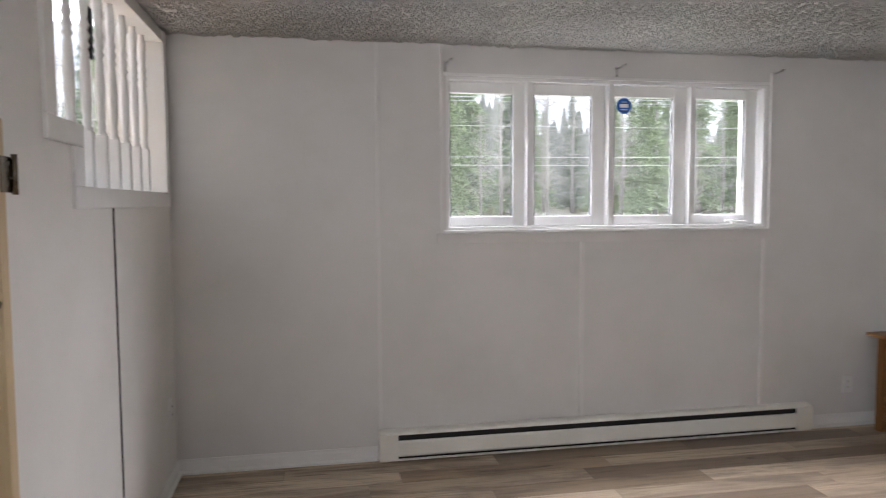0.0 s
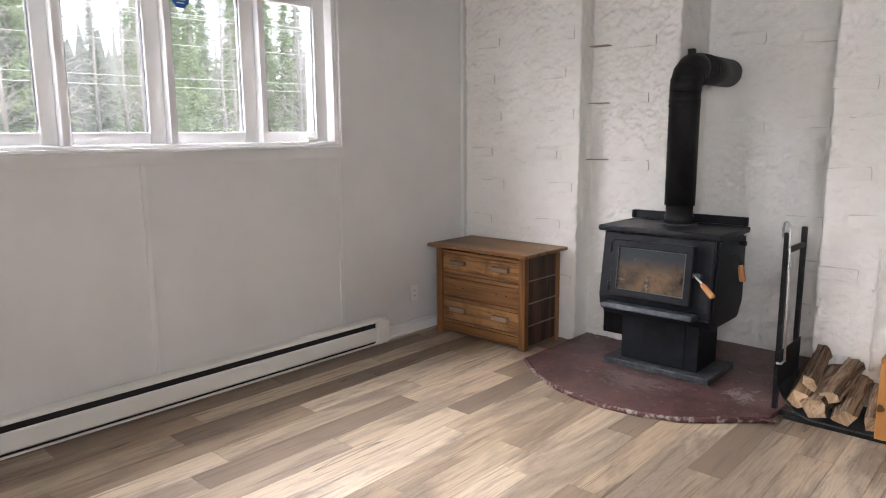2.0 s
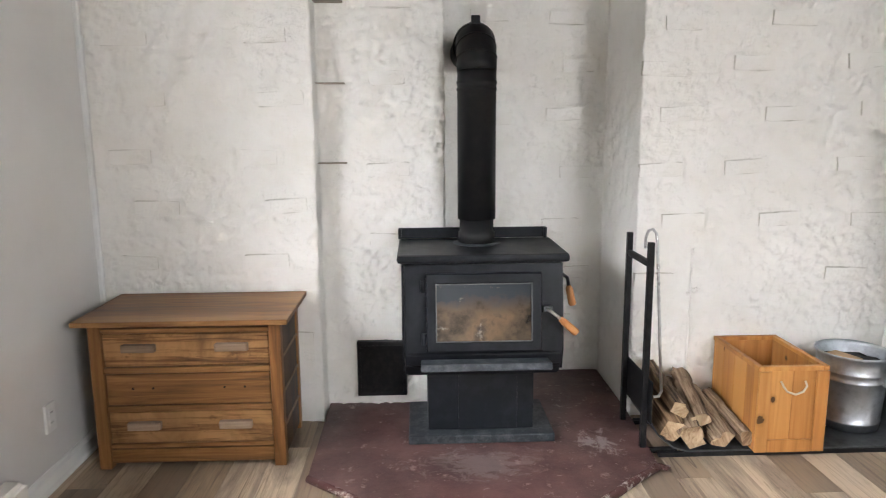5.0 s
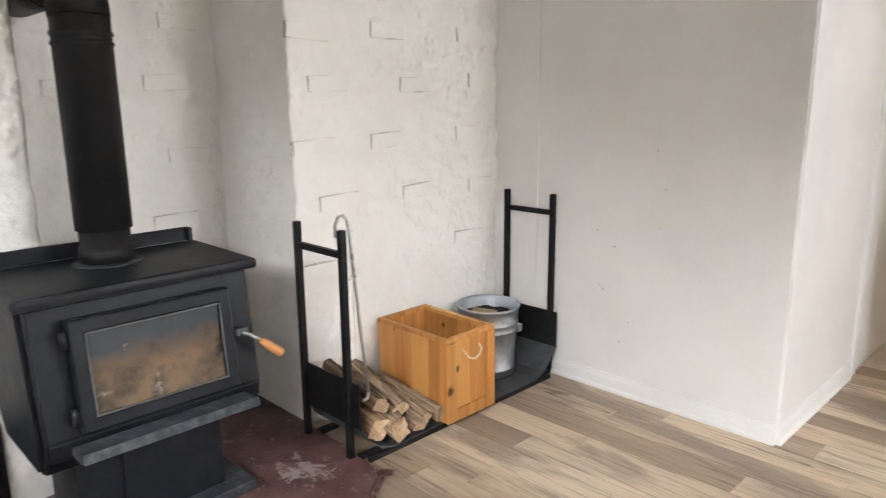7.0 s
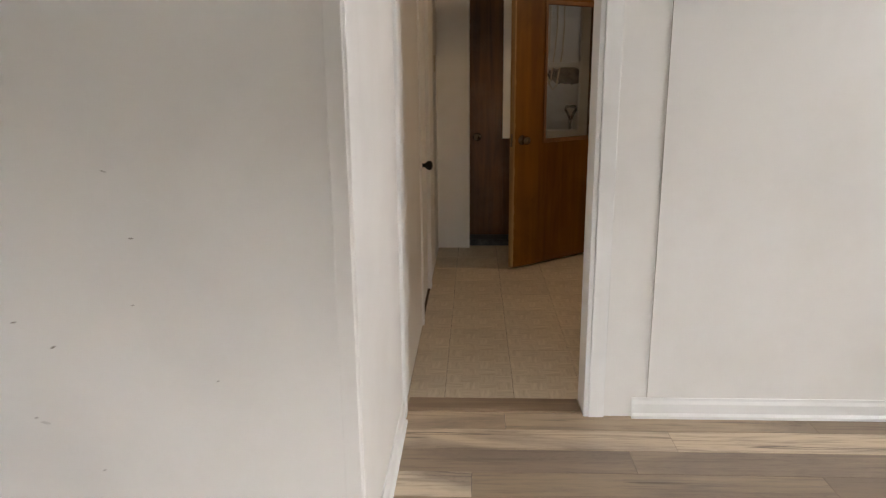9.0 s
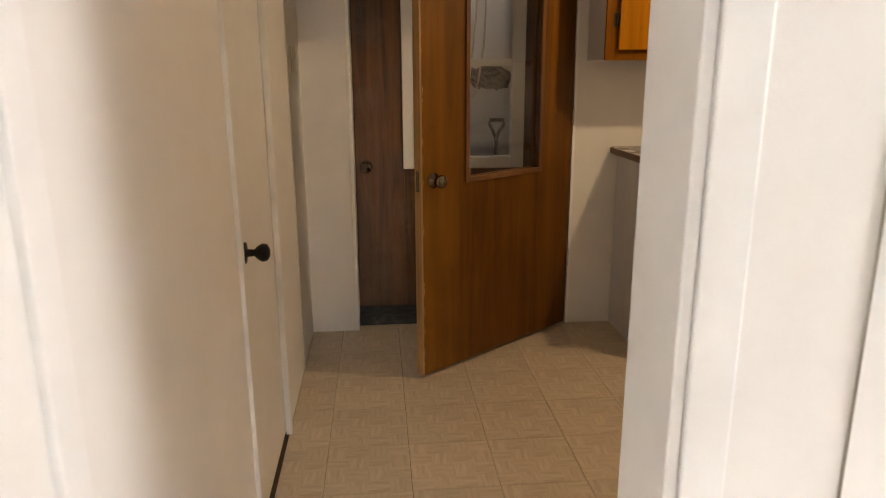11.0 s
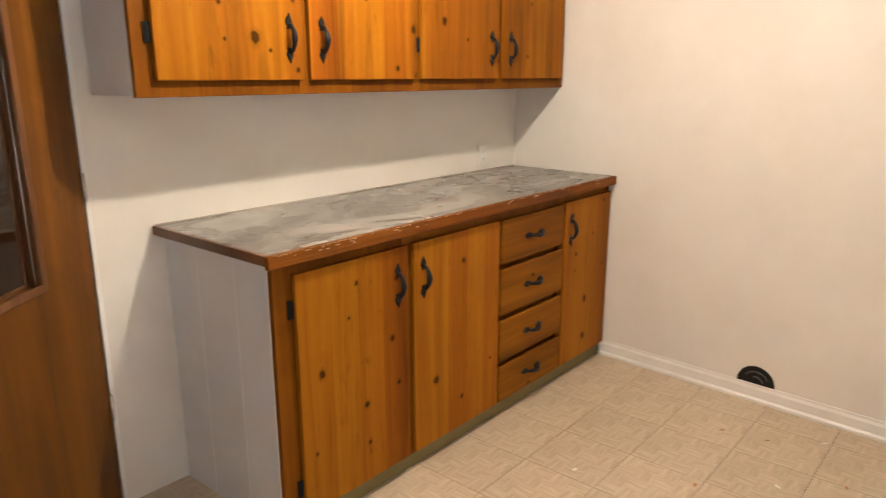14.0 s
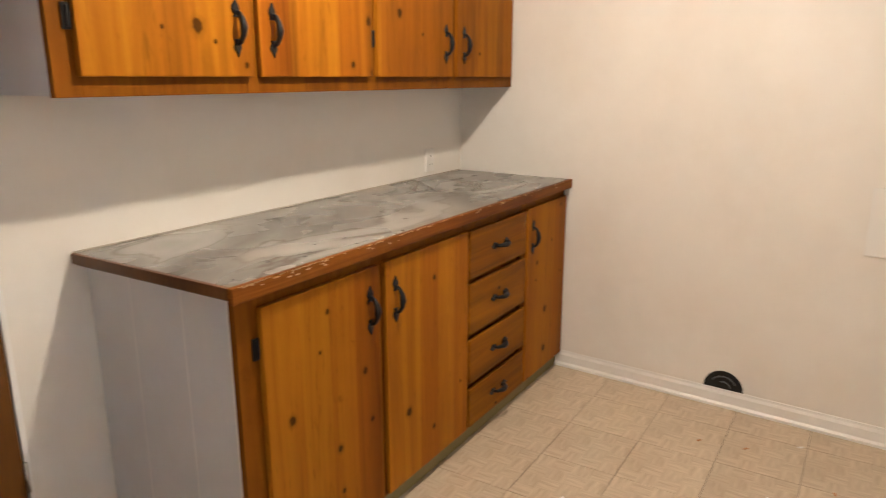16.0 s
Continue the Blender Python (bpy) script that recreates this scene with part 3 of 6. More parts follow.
# raw pine jamb of the low door under the stair
structure("trim", boxes((WX - 0.13, WX + 0.012, 2.030, 2.074, 0, 1.728), bevel=0.003), RAW_PINE, "raw unpainted pine door jamb", "trim")
structure("trim", boxes((WX - 0.13, WX + 0.012, 1.362, 2.029, 1.690, 1.728), bevel=0.003), RAW_PINE, "raw unpainted pine head jamb", "trim")
hinge = thing("hinge", "old painted steel butt hinge on the pine jamb", "hinge")
part("leaf", boxes((WX + 0.013, WX + 0.017, 2.040, 2.105, 1.545, 1.635), bevel=0.001), BRASS, hinge)
part("pin", tube(bmesh.new(), [(WX + 0.022, 2.104, 1.54), (WX + 0.022, 2.104, 1.642)], 0.008), BRASS, hinge)
structure("wall_closet", boxes((-1.5, -1.42, 1.2, 2.3, 0, 1.9), (-1.42, WX - 0.13, 1.2, 1.28, 0, 1.9), (-1.42, WX - 0.13, 2.2, 2.28, 0, 1.45), (-1.42, WX - 0.13, 1.28, 2.2, 1.8, 1.9)), WALL, "plain closet walls under the stair")

# stairwell beyond the opening
structure("wall_stairwell", boxes((-2.25, -2.13, 1.0, 4.46, 0, 3.4), (-2.13, WX - 0.12, 1.0, 1.12, 1.9, 3.4),
          (-2.13, -1.98, NY, NY + 0.30, 0, 3.4), (-0.93, WX - 0.15, NY, NY + 0.30, 0, 3.4), (-1.98, -0.93, NY, NY + 0.30, 0, 1.5), (-1.98, -0.93, NY, NY + 0.30, 3.15, 3.4),
          (WX - 0.12, WX, 1.0, NY, H + 0.14, 3.4)), WALL, "white stairwell walls")
structure("floor_landing", boxes((-2.13, WX - 0.121, 2.7, NY, 1.42, 1.50)), CARD, "brown landing at the head of the lower stair", "floor")
structure("ceiling_stairwell", boxes((-2.25, WX + 0.1, 1.0, 4.46, 3.4, 3.5)), CEILING, "white stairwell ceiling", "ceiling")
entry = structure("window_2", boxes((-1.98, -1.93, NY + 0.02, NY + 0.10, 1.5, 3.15), (-0.98, -0.93, NY + 0.02, NY + 0.10, 1.5, 3.15), (-1.93, -0.98, NY + 0.02, NY + 0.10, 1.5, 1.56),
                 (-1.93, -0.98, NY + 0.02, NY + 0.10, 3.09, 3.15), bevel=0.004), TRIM, "tall white-framed entry window above the stair", "window")
part("pane", boxes((-1.93, -0.98, NY + 0.05, NY + 0.056, 1.56, 3.09)), GLASS, entry).visible_shadow = False
part("lock", boxes((-1.03, -0.99, NY - 0.01, NY + 0.02, 2.28, 2.66), bevel=0.006), BLACK_IRON, entry, "black lock plate")


def baluster(y, z0):
    t = thing("baluster", "white turned wooden stair baluster with a square foot", "baluster", group="stair balusters")
    bm = boxes((WX - 0.085, WX - 0.043, y - 0.021, y + 0.021, z0, z0 + 0.215), bevel=0.003)
    part("foot", bm, TRIM, t)
    prof = [(0.018, 0.215), (0.022, 0.222), (0.014, 0.235), (0.019, 0.25), (0.014, 0.262), (0.017, 0.30), (0.021, 0.40), (0.016, 0.50), (0.012, 0.52), (0.020, 0.535),
            (0.013, 0.55), (0.020, 0.57), (0.013, 0.59), (0.020, 0.61), (0.013, 0.63), (0.016, 0.66), (0.020, 0.73), (0.014, 0.78), (0.018, 0.80), (0.018, 2.37 - z0)]
    part("spindle", lathe(bmesh.new(), [(r, min(h, 2.37 - z0)) for r, h in prof], (WX - 0.064, y, z0), 14), TRIM, t)


baluster(2.535, 1.783)
for y in (2.815, 3.0, 3.18, 3.36, 3.545, 3.735, 3.91):
    baluster(y, 1.576)

# south side of the living room
wall_south = structure("wall_south", boxes((SX, 5.0, 0.24, 0.44, 0, H)), WALL, "white painted panel wall with scuff marks")
for b in ((SX, SX + 0.12, -1.63, 0.2395, 0, H), (SX, SX + 0.12, -3.60, -2.325, 0, H), (SX, SX + 0.12, -2.325, -1.63, 2.03, H), (SX + 0.12, SX + 0.2, -2.5, -1.4, 0, H)):
    structure("wall_hall", boxes(b), WALL, "white painted passage wall")
structure("trim", boxes((SX - 0.006, SX + 0.001, 0.395, 0.437, 0.088, H), bevel=0.002), WALL, "thin corner batten", "trim")
structure("trim", boxes((SX + 0.002, SX + 0.045, 0.439, 0.446, 0.088, H), bevel=0.002), WALL, "thin corner batten", "trim")
structure("trim", boxes((3.915, 3.94, 0.439, 0.446, 0.088, H), bevel=0.002), WALL, "thin painted batten over a wall panel seam", "trim")
structure("trim", boxes((SX - 0.014, SX + 0.001, -0.60, -0.535, 0.0, H), bevel=0.004), TRIM, "white painted casing board of the passage", "trim")
structure("wall_partition", boxes((WX - 0.1, 1.93, -0.72, -0.58, 0, H), (1.93, SX, -0.72, -0.58, 2.06, H), (-1.25, WX - 0.1, -0.745, -0.60, 0, H)), WALL, "white painted panel partition")
structure("trim", boxes((1.931, 1.95, -0.73, -0.57, 0, 2.04), bevel=0.004), TRIM, "white door jamb of the passage", "trim")
structure("trim", boxes((1.868, 1.9305, -0.5795, -0.565, 0, 2.10), bevel=0.004), TRIM, "white flat casing of the passage", "trim")
structure("trim", boxes((1.60, 1.695, -0.5795, -0.575, 0.088, H), bevel=0.001), WALL, "wide flat batten over a panel seam", "trim")
structure("trim", boxes((1.695, 1.6960, -0.579, -0.5748, 0.088, H)), DARK_LINE, "open dark seam beside the batten", "trim")
structure("trim", boxes((1.955, SX - 0.01, -0.72, -0.60, -0.005, 0.006), bevel=0.002), THRESHOLD, "wooden floor transition strip in the passage", "trim")

# closed closet door in the passage
closet = structure("door_1", boxes((SX + 0.012, SX + 0.047, -2.31, -1.645, 0.012, 2.02), bevel=0.003), TRIM, "closed white flush closet door with a black knob", "door")
kb = lathe(bmesh.new(), [(0.0, 0), (0.031, 0.0), (0.031, 0.006), (0.012, 0.010), (0.010, 0.030), (0.019, 0.038), (0.027, 0.052), (0.024, 0.066), (0.012, 0.073), (0.0, 0.074)], sides=20)
bmesh.ops.transform(kb, matrix=pose(SX + 0.012, -1.765, 0.885, 0, -90, 0), verts=kb.verts)
part("door_handle", kb, BLACK_IRON, closet, "round black door knob")
for y in (-1.6355, -2.3195):
    structure("trim", boxes((SX - 0.012, SX + 0.011, y - 0.016, y + 0.016, 0, 2.05), bevel=0.004), TRIM, "white painted stop of the closet door", "trim")
structure("trim", boxes((SX - 0.004, SX + 0.001, -2.96, -2.92, 0.0, H), bevel=0.002), WALL, "painted panel edge", "trim")

# kitchen walls
KW, KS = -1.13, -3.42
def west_x(y):
    """Face of the kitchen's west wall, which runs slightly out of square."""
    return -1.10 + 0.067 * (y + 2.77)


structure("wall_kitchen_west", prism(bmesh.new(), [(west_x(KS) - 0.14, KS - 0.1), (west_x(KS), KS - 0.1), (west_x(-0.746), -0.746), (west_x(KS) - 0.14, -0.746)], 0, H), KITCHEN_WALL, "cream painted kitchen wall")
structure("wall_kitchen_south", boxes((KW - 0.12, 1.262, KS - 0.15, KS, 0, H), (2.455, SX, KS - 0.15, KS, 0, H), (1.262, 2.455, KS - 0.15, KS, 2.06, H)), KITCHEN_WALL, "cream painted kitchen wall with a back doorway")
for x0, x1 in ((1.263, 1.279), (2.438, 2.454)):
    structure("trim", boxes((x0, x1, KS - 0.20, KS + 0.006, 0, 2.058), bevel=0.003), TRIM, "white painted jamb of the back doorway", "trim")
structure("wall_porch", boxes((1.0, 1.262, -5.3, KS - 0.151, 0, 2.6), (2.80, 3.0, -5.3, KS - 0.151, 0, 2.6), (1.0, 3.0, -5.4, -5.3, 0, 2.6), (2.46, 2.80, -3.75, KS - 0.151, 0, 2.6), (1.262, 2.46, -3.75, KS - 0.151, 2.06, 2.6), (1.0, 3.0, -5.2, -3.75, 2.6, 2.7)), WALL, "whitewashed back porch walls")

ceiling_bm = bmesh.new()
bmesh.ops.create_grid(ceiling_bm, x_segments=420, y_segments=360, size=0.5)
bmesh.ops.transform(ceiling_bm, matrix=Matrix.Translation((2.2, 1.72, H)) @ Matrix.Diagonal((5.8, 5.0, 1, 1)), verts=ceiling_bm.verts)
for v in ceiling_bm.verts:
    v.co.z += 0.008 * noise.noise(v.co * 14.0) + 0.016 * noise.noise(v.co * 34.0)
for f in ceiling_bm.faces:
    f.smooth = True
structure("ceiling", ceiling_bm, CEILING, "off-white stippled plaster ceiling", "ceiling")
structure("ceiling_slab", boxes((-0.9, 5.1, -0.8, 4.2, H + 0.03, H + 0.13)), CEILING, "plain slab above the ceiling", "ceiling")
structure("ceiling_kitchen", boxes((-1.3, 2.9, KS - 0.2, -0.7, H, H + 0.12)), CEILING, "off-white kitchen ceiling", "ceiling")
structure("trim", boxes((3.74, 3.81, 2.55, 3.47, H - 0.016, H + 0.004), bevel=0.003), TRIM, "white flat batten on the ceiling", "trim")

# stucco chimney wall: one rough skin along its plan, with a block behind
PLAN = [(4.25, 4.17), (4.21, 3.16), (4.37, 3.16), (4.36, 2.565), (4.79, 2.565), (4.79, 1.675), (4.20, 1.675), (4.20, 0.43)]


BRICKS = [(4.21 + 0.0396 * (y - 3.16), y, z) for y, z in ((3.93, 2.049), (3.291, 2.048), (3.98, 1.794), (3.361, 1.804), (3.901, 1.532), (3.30, 1.53), (3.992, 1.276), (3.413, 1.272), (3.888, 1.044), (3.296, 1.049), (3.988, 0.789), (3.397, 0.794), (3.29, 0.42))]
BRICKS += [(4.362, y, z) for y, z in ((2.836, 1.629), (2.835, 1.202), (2.811, 1.975), (2.846, 0.862))]
BRICKS += [(4.79, y, z) for y, z in ((2.31, 1.975), (1.90, 1.96), (1.835, 1.718), (2.288, 1.442), (1.91, 1.465), (1.84, 1.155), (1.915, 0.87), (1.838, 0.60), (1.927, 0.33))]
BRICKS += [(4.20, y, z) for y, z in ((1.58, 1.651), (1.17, 1.675), (0.655, 1.686), (1.49, 1.452), (1.01, 1.45), (0.575, 1.472), (1.575, 1.198), (1.185, 1.21), (0.665, 1.221), (1.46, 0.963), (1.005, 0.965), (0.575, 0.959), (0.66, 0.697), (1.585, 0.68), (1.50, 1.85), (1.0, 1.87))]


def bed(x, y, z):
    """1 on the flat bed of a showing brick, 0 away from it."""
    best = 0.0
    for bx, by, bz in BRICKS:
        if abs(bx - x) < 0.06:
            out = max(abs(by - y) - 0.100, abs(bz - z) - 0.036)
            best = max(best, min(1.0, 1.0 - out / 0.018))
    return max(0.0, best)


def skin(plan, height, step):
    cols = []
    for (ax, ay), (bx, by) in zip(plan, plan[1:]):
        n = max(2, round(math.hypot(bx - ax, by - ay) / step))
        cols += [(ax + (bx - ax) * k / n, ay + (by - ay) * k / n) for k in range(n)]
    cols.append(plan[-1])
    rows = round(height / step)
    verts = []
    for x, y in cols:
        for r in range(rows + 1):
            p = Vector((x, y, height * r / rows))
            a = 0.006 * noise.fractal(p * 9.0, 0.9, 2.1, 4)
            r1 = abs(noise.noise(p * 27.0 + Vector((3 * noise.noise(p * 6.0), 2, 1))))
            patch = max(0.0, min(1.0, 0.6 + 1.6 * noise.noise(p * 2.1 + Vector((5, 9, 2)))))
            rough = 0.75 if y > 3.17 else 1.45 if y > 2.57 else 0.6 if y > 1.69 else 1.0
            plate = max(0.0, min(1.0, 0.5 + 7.0 * noise.noise(p * 15.0 + Vector((0, 7, 4)))))
            b = rough * ((0.012 * max(0.0, 0.20 - r1) / 0.20 + 0.008 * plate) * patch + 0.005 * noise.noise(p * 48.0))
            flat = bed(x, y, p.z)
            verts.append((x - (a + b) * (1 - flat) - 0.007 * flat, y + 0.006 * noise.noise(p * 17.0), p.z))
    faces = []
    for c in range(len(cols) - 1):
        for r in range(rows):
            i = c * (rows + 1) + r
            faces.append((i, i + rows + 1, i + rows + 2, i + 1))
    me = bpy.data.meshes.new("wall_east")
    me.from_pydata(verts, [], faces)
    me.polygons.foreach_set("use_smooth", [True] * len(me.polygons))
    me.materials.append(STUCCO)
    return new("wall_east", me)


wall_east = tagged(skin(PLAN, H, 0.010), "rough white stucco chimney wall with a stove niche", "wall", "", "structure")
structure("wall_chimney", boxes((4.93, 5.1, 0.2, 4.2, 0, H)), STUCCO, "masonry behind the chimney niche")

# living room daylight window
window = structure("window_1", boxes((WX0, WX0 + 0.02, NY + 0.004, NY + 0.24, WZ0, WZ1), (WX1 - 0.02, WX1, NY + 0.004, NY + 0.24, WZ0, WZ1), (WX0 + 0.02, WX1 - 0.02, NY + 0.004, NY + 0.24, WZ0, WZ0 + 0.018),
                   (WX0 + 0.02, WX1 - 0.02, NY + 0.004, NY + 0.24, WZ1 - 0.018, WZ1), bevel=0.002), TRIM, "white painted wooden window with four casements", "window")
for x in (1.425, 1.945, 2.49):
    part("mullion", boxes((x - 0.018, x + 0.018, NY + 0.008, NY + 0.16, WZ0 + 0.0185, WZ1 - 0.0185), bevel=0.003), TRIM, window)
for k, (a, b) in enumerate(((0.931, 1.406), (1.444, 1.926), (1.964, 2.471), (2.509, 2.972))):
    y0, y1 = NY + 0.06, NY + 0.105
    pa, pb = (0.944, 1.333) if k == 0 else (a + 0.024, b - 0.085)
    z0, z1 = WZ0 + 0.019, WZ1 - 0.019
    part("sash", boxes((a, pa, y0, y1, z0, z1), (pb, b, y0, y1, z0, z1), (pa, pb, y0, y1, z0, 1.43), (pa, pb, y0, y1, 2.165, z1), bevel=0.004), TRIM, window, "white casement sash")
    part("glazing_bead", boxes((pa, pa + 0.006, y0 + 0.010, y0 + 0.03, 1.43, 2.165), (pb - 0.006, pb, y0 + 0.010, y0 + 0.03, 1.43, 2.165)), TRAY, window, "grey glazing gasket")
    part("pane", boxes((pa + 0.001, pb - 0.001, y0 + 0.02, y0 + 0.026, 1.431, 2.164)), VEILED_GLASS, window).visible_shadow = False
crank = bmesh.new()
cuboid(crank, 2.79, 2.89, NY + 0.02, NY + 0.055, WZ0 + 0.019, WZ0 + 0.040, 0.006)
tube(crank, [(2.83, NY + 0.03, WZ0 + 0.045), (2.76, NY + 0.02, WZ0 + 0.040), (2.73, NY + 0.018, WZ0 + 0.036)], 0.006, 8)
part("crank", crank, PLASTIC, window, "white window crank")
sticker = thing("sticker", "blue octagonal security sticker on the window glass", "sticker")
ob = part("disc", prism(bmesh.new(), [(0.052 * math.cos(math.pi / 8 + k * math.pi / 4), 0.052 * math.sin(math.pi / 8 + k * math.pi / 4)) for k in range(8)], 0, 0.001), BLUE, sticker)
ob.matrix_basis = pose(2.058, NY + 0.078, 2.112, 90, 0, 0)
ob = part("mark", boxes((-0.028, 0.028, -0.010, 0.012, 0.0014, 0.0018), (-0.018, 0.018, 0.022, 0.026, 0.0014, 0.0018), (-0.022, 0.022, -0.026, -0.021, 0.0014, 0.0018)), WHITE_INK, sticker)
ob.matrix_basis = pose(2.058, NY + 0.078, 2.112, 90, 0, 0)


def rod_bracket(x):
    t = thing("curtain_bracket", "small steel curtain rod bracket on the wall", "bracket", group="curtain brackets")
    part("plate", boxes((x - 0.010, x + 0.010, NY - 0.004, NY, 2.275, 2.335), bevel=0.001), STEEL, t)
    part("hook", tube(bmesh.new(), [(x, NY - 0.004, 2.322), (x + 0.004, NY - 0.05, 2.322), (x + 0.01, NY - 0.07, 2.33), (x + 0.03, NY - 0.07, 2.338)], 0.006, 8), STEEL, t)


for x in (0.905, 1.97, 3.035):
    rod_bracket(x)


def outlet(name, m, label):
    t = thing(name, label, "outlet", m)
    part("plate", boxes((-0.036, 0.036, -0.0105, 0.0, -0.058, 0.058), bevel=0.003), PLASTIC, t)
    for z in (-0.02, 0.02):
        part("socket", boxes((-0.015, 0.015, -0.0125, -0.010, z - 0.013, z + 0.013), bevel=0.001), PLASTIC, t)
        part("slot", boxes((-0.007, -0.005, -0.0132, -0.0122, z - 0.004, z + 0.005), (0.005, 0.007, -0.0132, -0.0122, z - 0.004, z + 0.005)), BLACK, t)


outlet("wall_outlet", pose(3.655, NY, 0.285), "white duplex outlet on the grey wall")
outlet("wall_outlet", pose(-0.82, KS, 1.075, 0, 0, 180), "white duplex outlet above the counter")
outlet("wall_outlet", pose(WX, 3.98, 0.42, 0, 0, 90), "white duplex outlet by the corner")

# ---- living room things ----
heater = thing("baseboard_heater", "cream enamelled electric baseboard heater along the wall", "heater")
HX0, HX1 = 0.494, 3.338


def extrude_x(profile, x0, x1):
    bm = bmesh.new()
    a = [bm.verts.new((x0, y, z)) for y, z in profile]
    b = [bm.verts.new((x1, y, z)) for y, z in profile]
    n = len(profile)
    bm.faces.new(a)
    bm.faces.new(b[::-1])
    for k in range(n):
        bm.faces.new((a[k], b[k], b[(k + 1) % n], a[(k + 1) % n]))
    return bm


part("back_plate", boxes((HX0, HX1, NY - 0.006, NY - 0.001, 0.015, 0.182)), HEATER, heater)
part("top_cover", extrude_x([(NY - 0.006, 0.184), (NY - 0.052, 0.180), (NY - 0.062, 0.172), (NY - 0.064, 0.160), (NY - 0.061, 0.160), (NY - 0.059, 0.170), (NY - 0.050, 0.176), (NY - 0.006, 0.179)], HX0, HX1), HEATER, heater)
part("front_cover", extrude_x([(NY - 0.068, 0.130), (NY - 0.074, 0.126), (NY - 0.076, 0.118), (NY - 0.074, 0.042), (NY - 0.062, 0.031), (NY - 0.060, 0.033), (NY - 0.070, 0.044), (NY - 0.072, 0.117), (NY - 0.070, 0.123), (NY - 0.066, 0.127)], HX0 + 0.002, HX1 - 0.002), HEATER, heater, "cream front cover")
part("bottom_lip", boxes((HX0, HX1, NY - 0.066, NY - 0.007, 0.008, 0.018), bevel=0.001), HEATER, heater)
part("element", boxes((HX0 + 0.1, HX1 - 0.1, NY - 0.058, NY - 0.008, 0.0185, 0.165)), DARK_SLOT, heater, "dark heating element behind the slot")
for x0, x1 in ((HX0, HX0 + 0.11), (HX1 - 0.11, HX1)):
    part("end_cap", boxes((x0, x1, NY - 0.079, NY - 0.007, 0.019, 0.170), bevel=0.003), HEATER, heater)


def chest_of_drawers():
    t = thing("chest_of_drawers", "worn oak chest of three drawers with wooden pulls", "chest of drawers")
    x0, x1, y0, y1, top = 3.765, 4.175, 3.262, 4.035, 0.628
    part("top", boxes((x0 - 0.055, x1 + 0.03, y0 - 0.04, y1 + 0.04, top, top + 0.022), bevel=0.005), CHEST_FLAT, t, "overhanging oak top")
    for x, y in ((x0, y0), (x0, y1 - 0.05), (x1 - 0.045, y0), (x1 - 0.045, y1 - 0.05)):
        part("post", boxes((x, x + 0.045, y, y + 0.05, 0, top - 0.001), bevel=0.004), CHEST_WOOD, t)
    for z0, z1 in ((0.025, 0.085), (0.092, 0.108), (0.250, 0.275), (0.415, 0.440), (0.585, 0.604)):
        part("rail", boxes((x0 + 0.006, x0 + 0.035, y0 + 0.051, y1 - 0.051, z0, z1), bevel=0.003), CHEST_FLAT, t)
    for k, (z0, z1) in enumerate(((0.112, 0.246), (0.279, 0.411), (0.444, 0.581))):
        d = part("drawer", boxes((x0 + 0.012, x0 + 0.04, y0 + 0.054, y1 - 0.054, z0, z1), bevel=0.003), CHEST_FLAT if k == 1 else CHEST_WORN, t, "plain drawer front with empty screw holes" if k == 1 else "worn veneered drawer front")
        for y in (y0 + 0.20, y1 - 0.20):
            if k == 1:
                for o in (-0.041, 0.041):
                    part("screw_hole", boxes((x0 + 0.0105, x0 + 0.0125, y + o - 0.004, y + o + 0.004, 0.345, 0.353)), BLACK, d)
            else:
                bm = bmesh.new()
                cuboid(bm, x0 - 0.018, x0 + 0.013, y - 0.068, y + 0.068, (z0 + z1) / 2 - 0.004, (z0 + z1) / 2 + 0.030, 0.009)
                part("pull", bm, PULL, d, "bare wooden pull")
    for y in (y0 + 0.006, y1 - 0.012):
        part("side_panel", boxes((x0 + 0.046, x1 - 0.046, y, y + 0.006, 0.03, top - 0.002)), CHEST_SIDE, t, "dark stained side panel")
        for z in (0.165, 0.315, 0.465):
            part("side_slat", boxes((x0 + 0.046, x1 - 0.046, y - 0.006, y + 0.0055, z - 0.004, z + 0.004)), PULL, t)
    part("back", boxes((x1 - 0.012, x1 - 0.004, y0 + 0.051, y1 - 0.051, 0.03, top - 0.002)), CHEST_SIDE, t)
    part("bottom", boxes((x0 + 0.04, x1 - 0.013, y0 + 0.051, y1 - 0.051, 0.03, 0.045)), CHEST_SIDE, t)


chest_of_drawers()

# hearth slab with a bowed front
arc = [(3.62, 3.15), (3.53, 3.04), (3.44, 2.92), (3.357, 2.78), (3.305, 2.62), (3.285, 2.42), (3.305, 2.24), (3.37, 2.05), (3.46, 1.94), (3.57, 1.82), (3.645, 1.72)]
arc = [(x + 0.006 * noise.noise(Vector((x * 19, y * 23, 2))), y) for x, y in arc]
hearth = thing("hearth_slab", "dark red painted concrete hearth with a chipped curved edge", "hearth")
part("slab", prism(bmesh.new(), arc[::-1] + [(4.20, 3.15), (4.40, 3.15), (4.40, 2.58), (4.84, 2.58), (4.84, 1.685), (4.22, 1.685)], -0.004, 0.026), HEARTH, hearth)
edge = bmesh.new()
tube(edge, [(x + 0.004, y, 0.012) for x, y in arc], [0.016 + 0.006 * noise.noise(Vector((x * 31, y * 29, 5))) for x, y in arc], 8)
part("edge", edge, CHIPPED, hearth, "chipped bare concrete edge")
chips = bmesh.new()
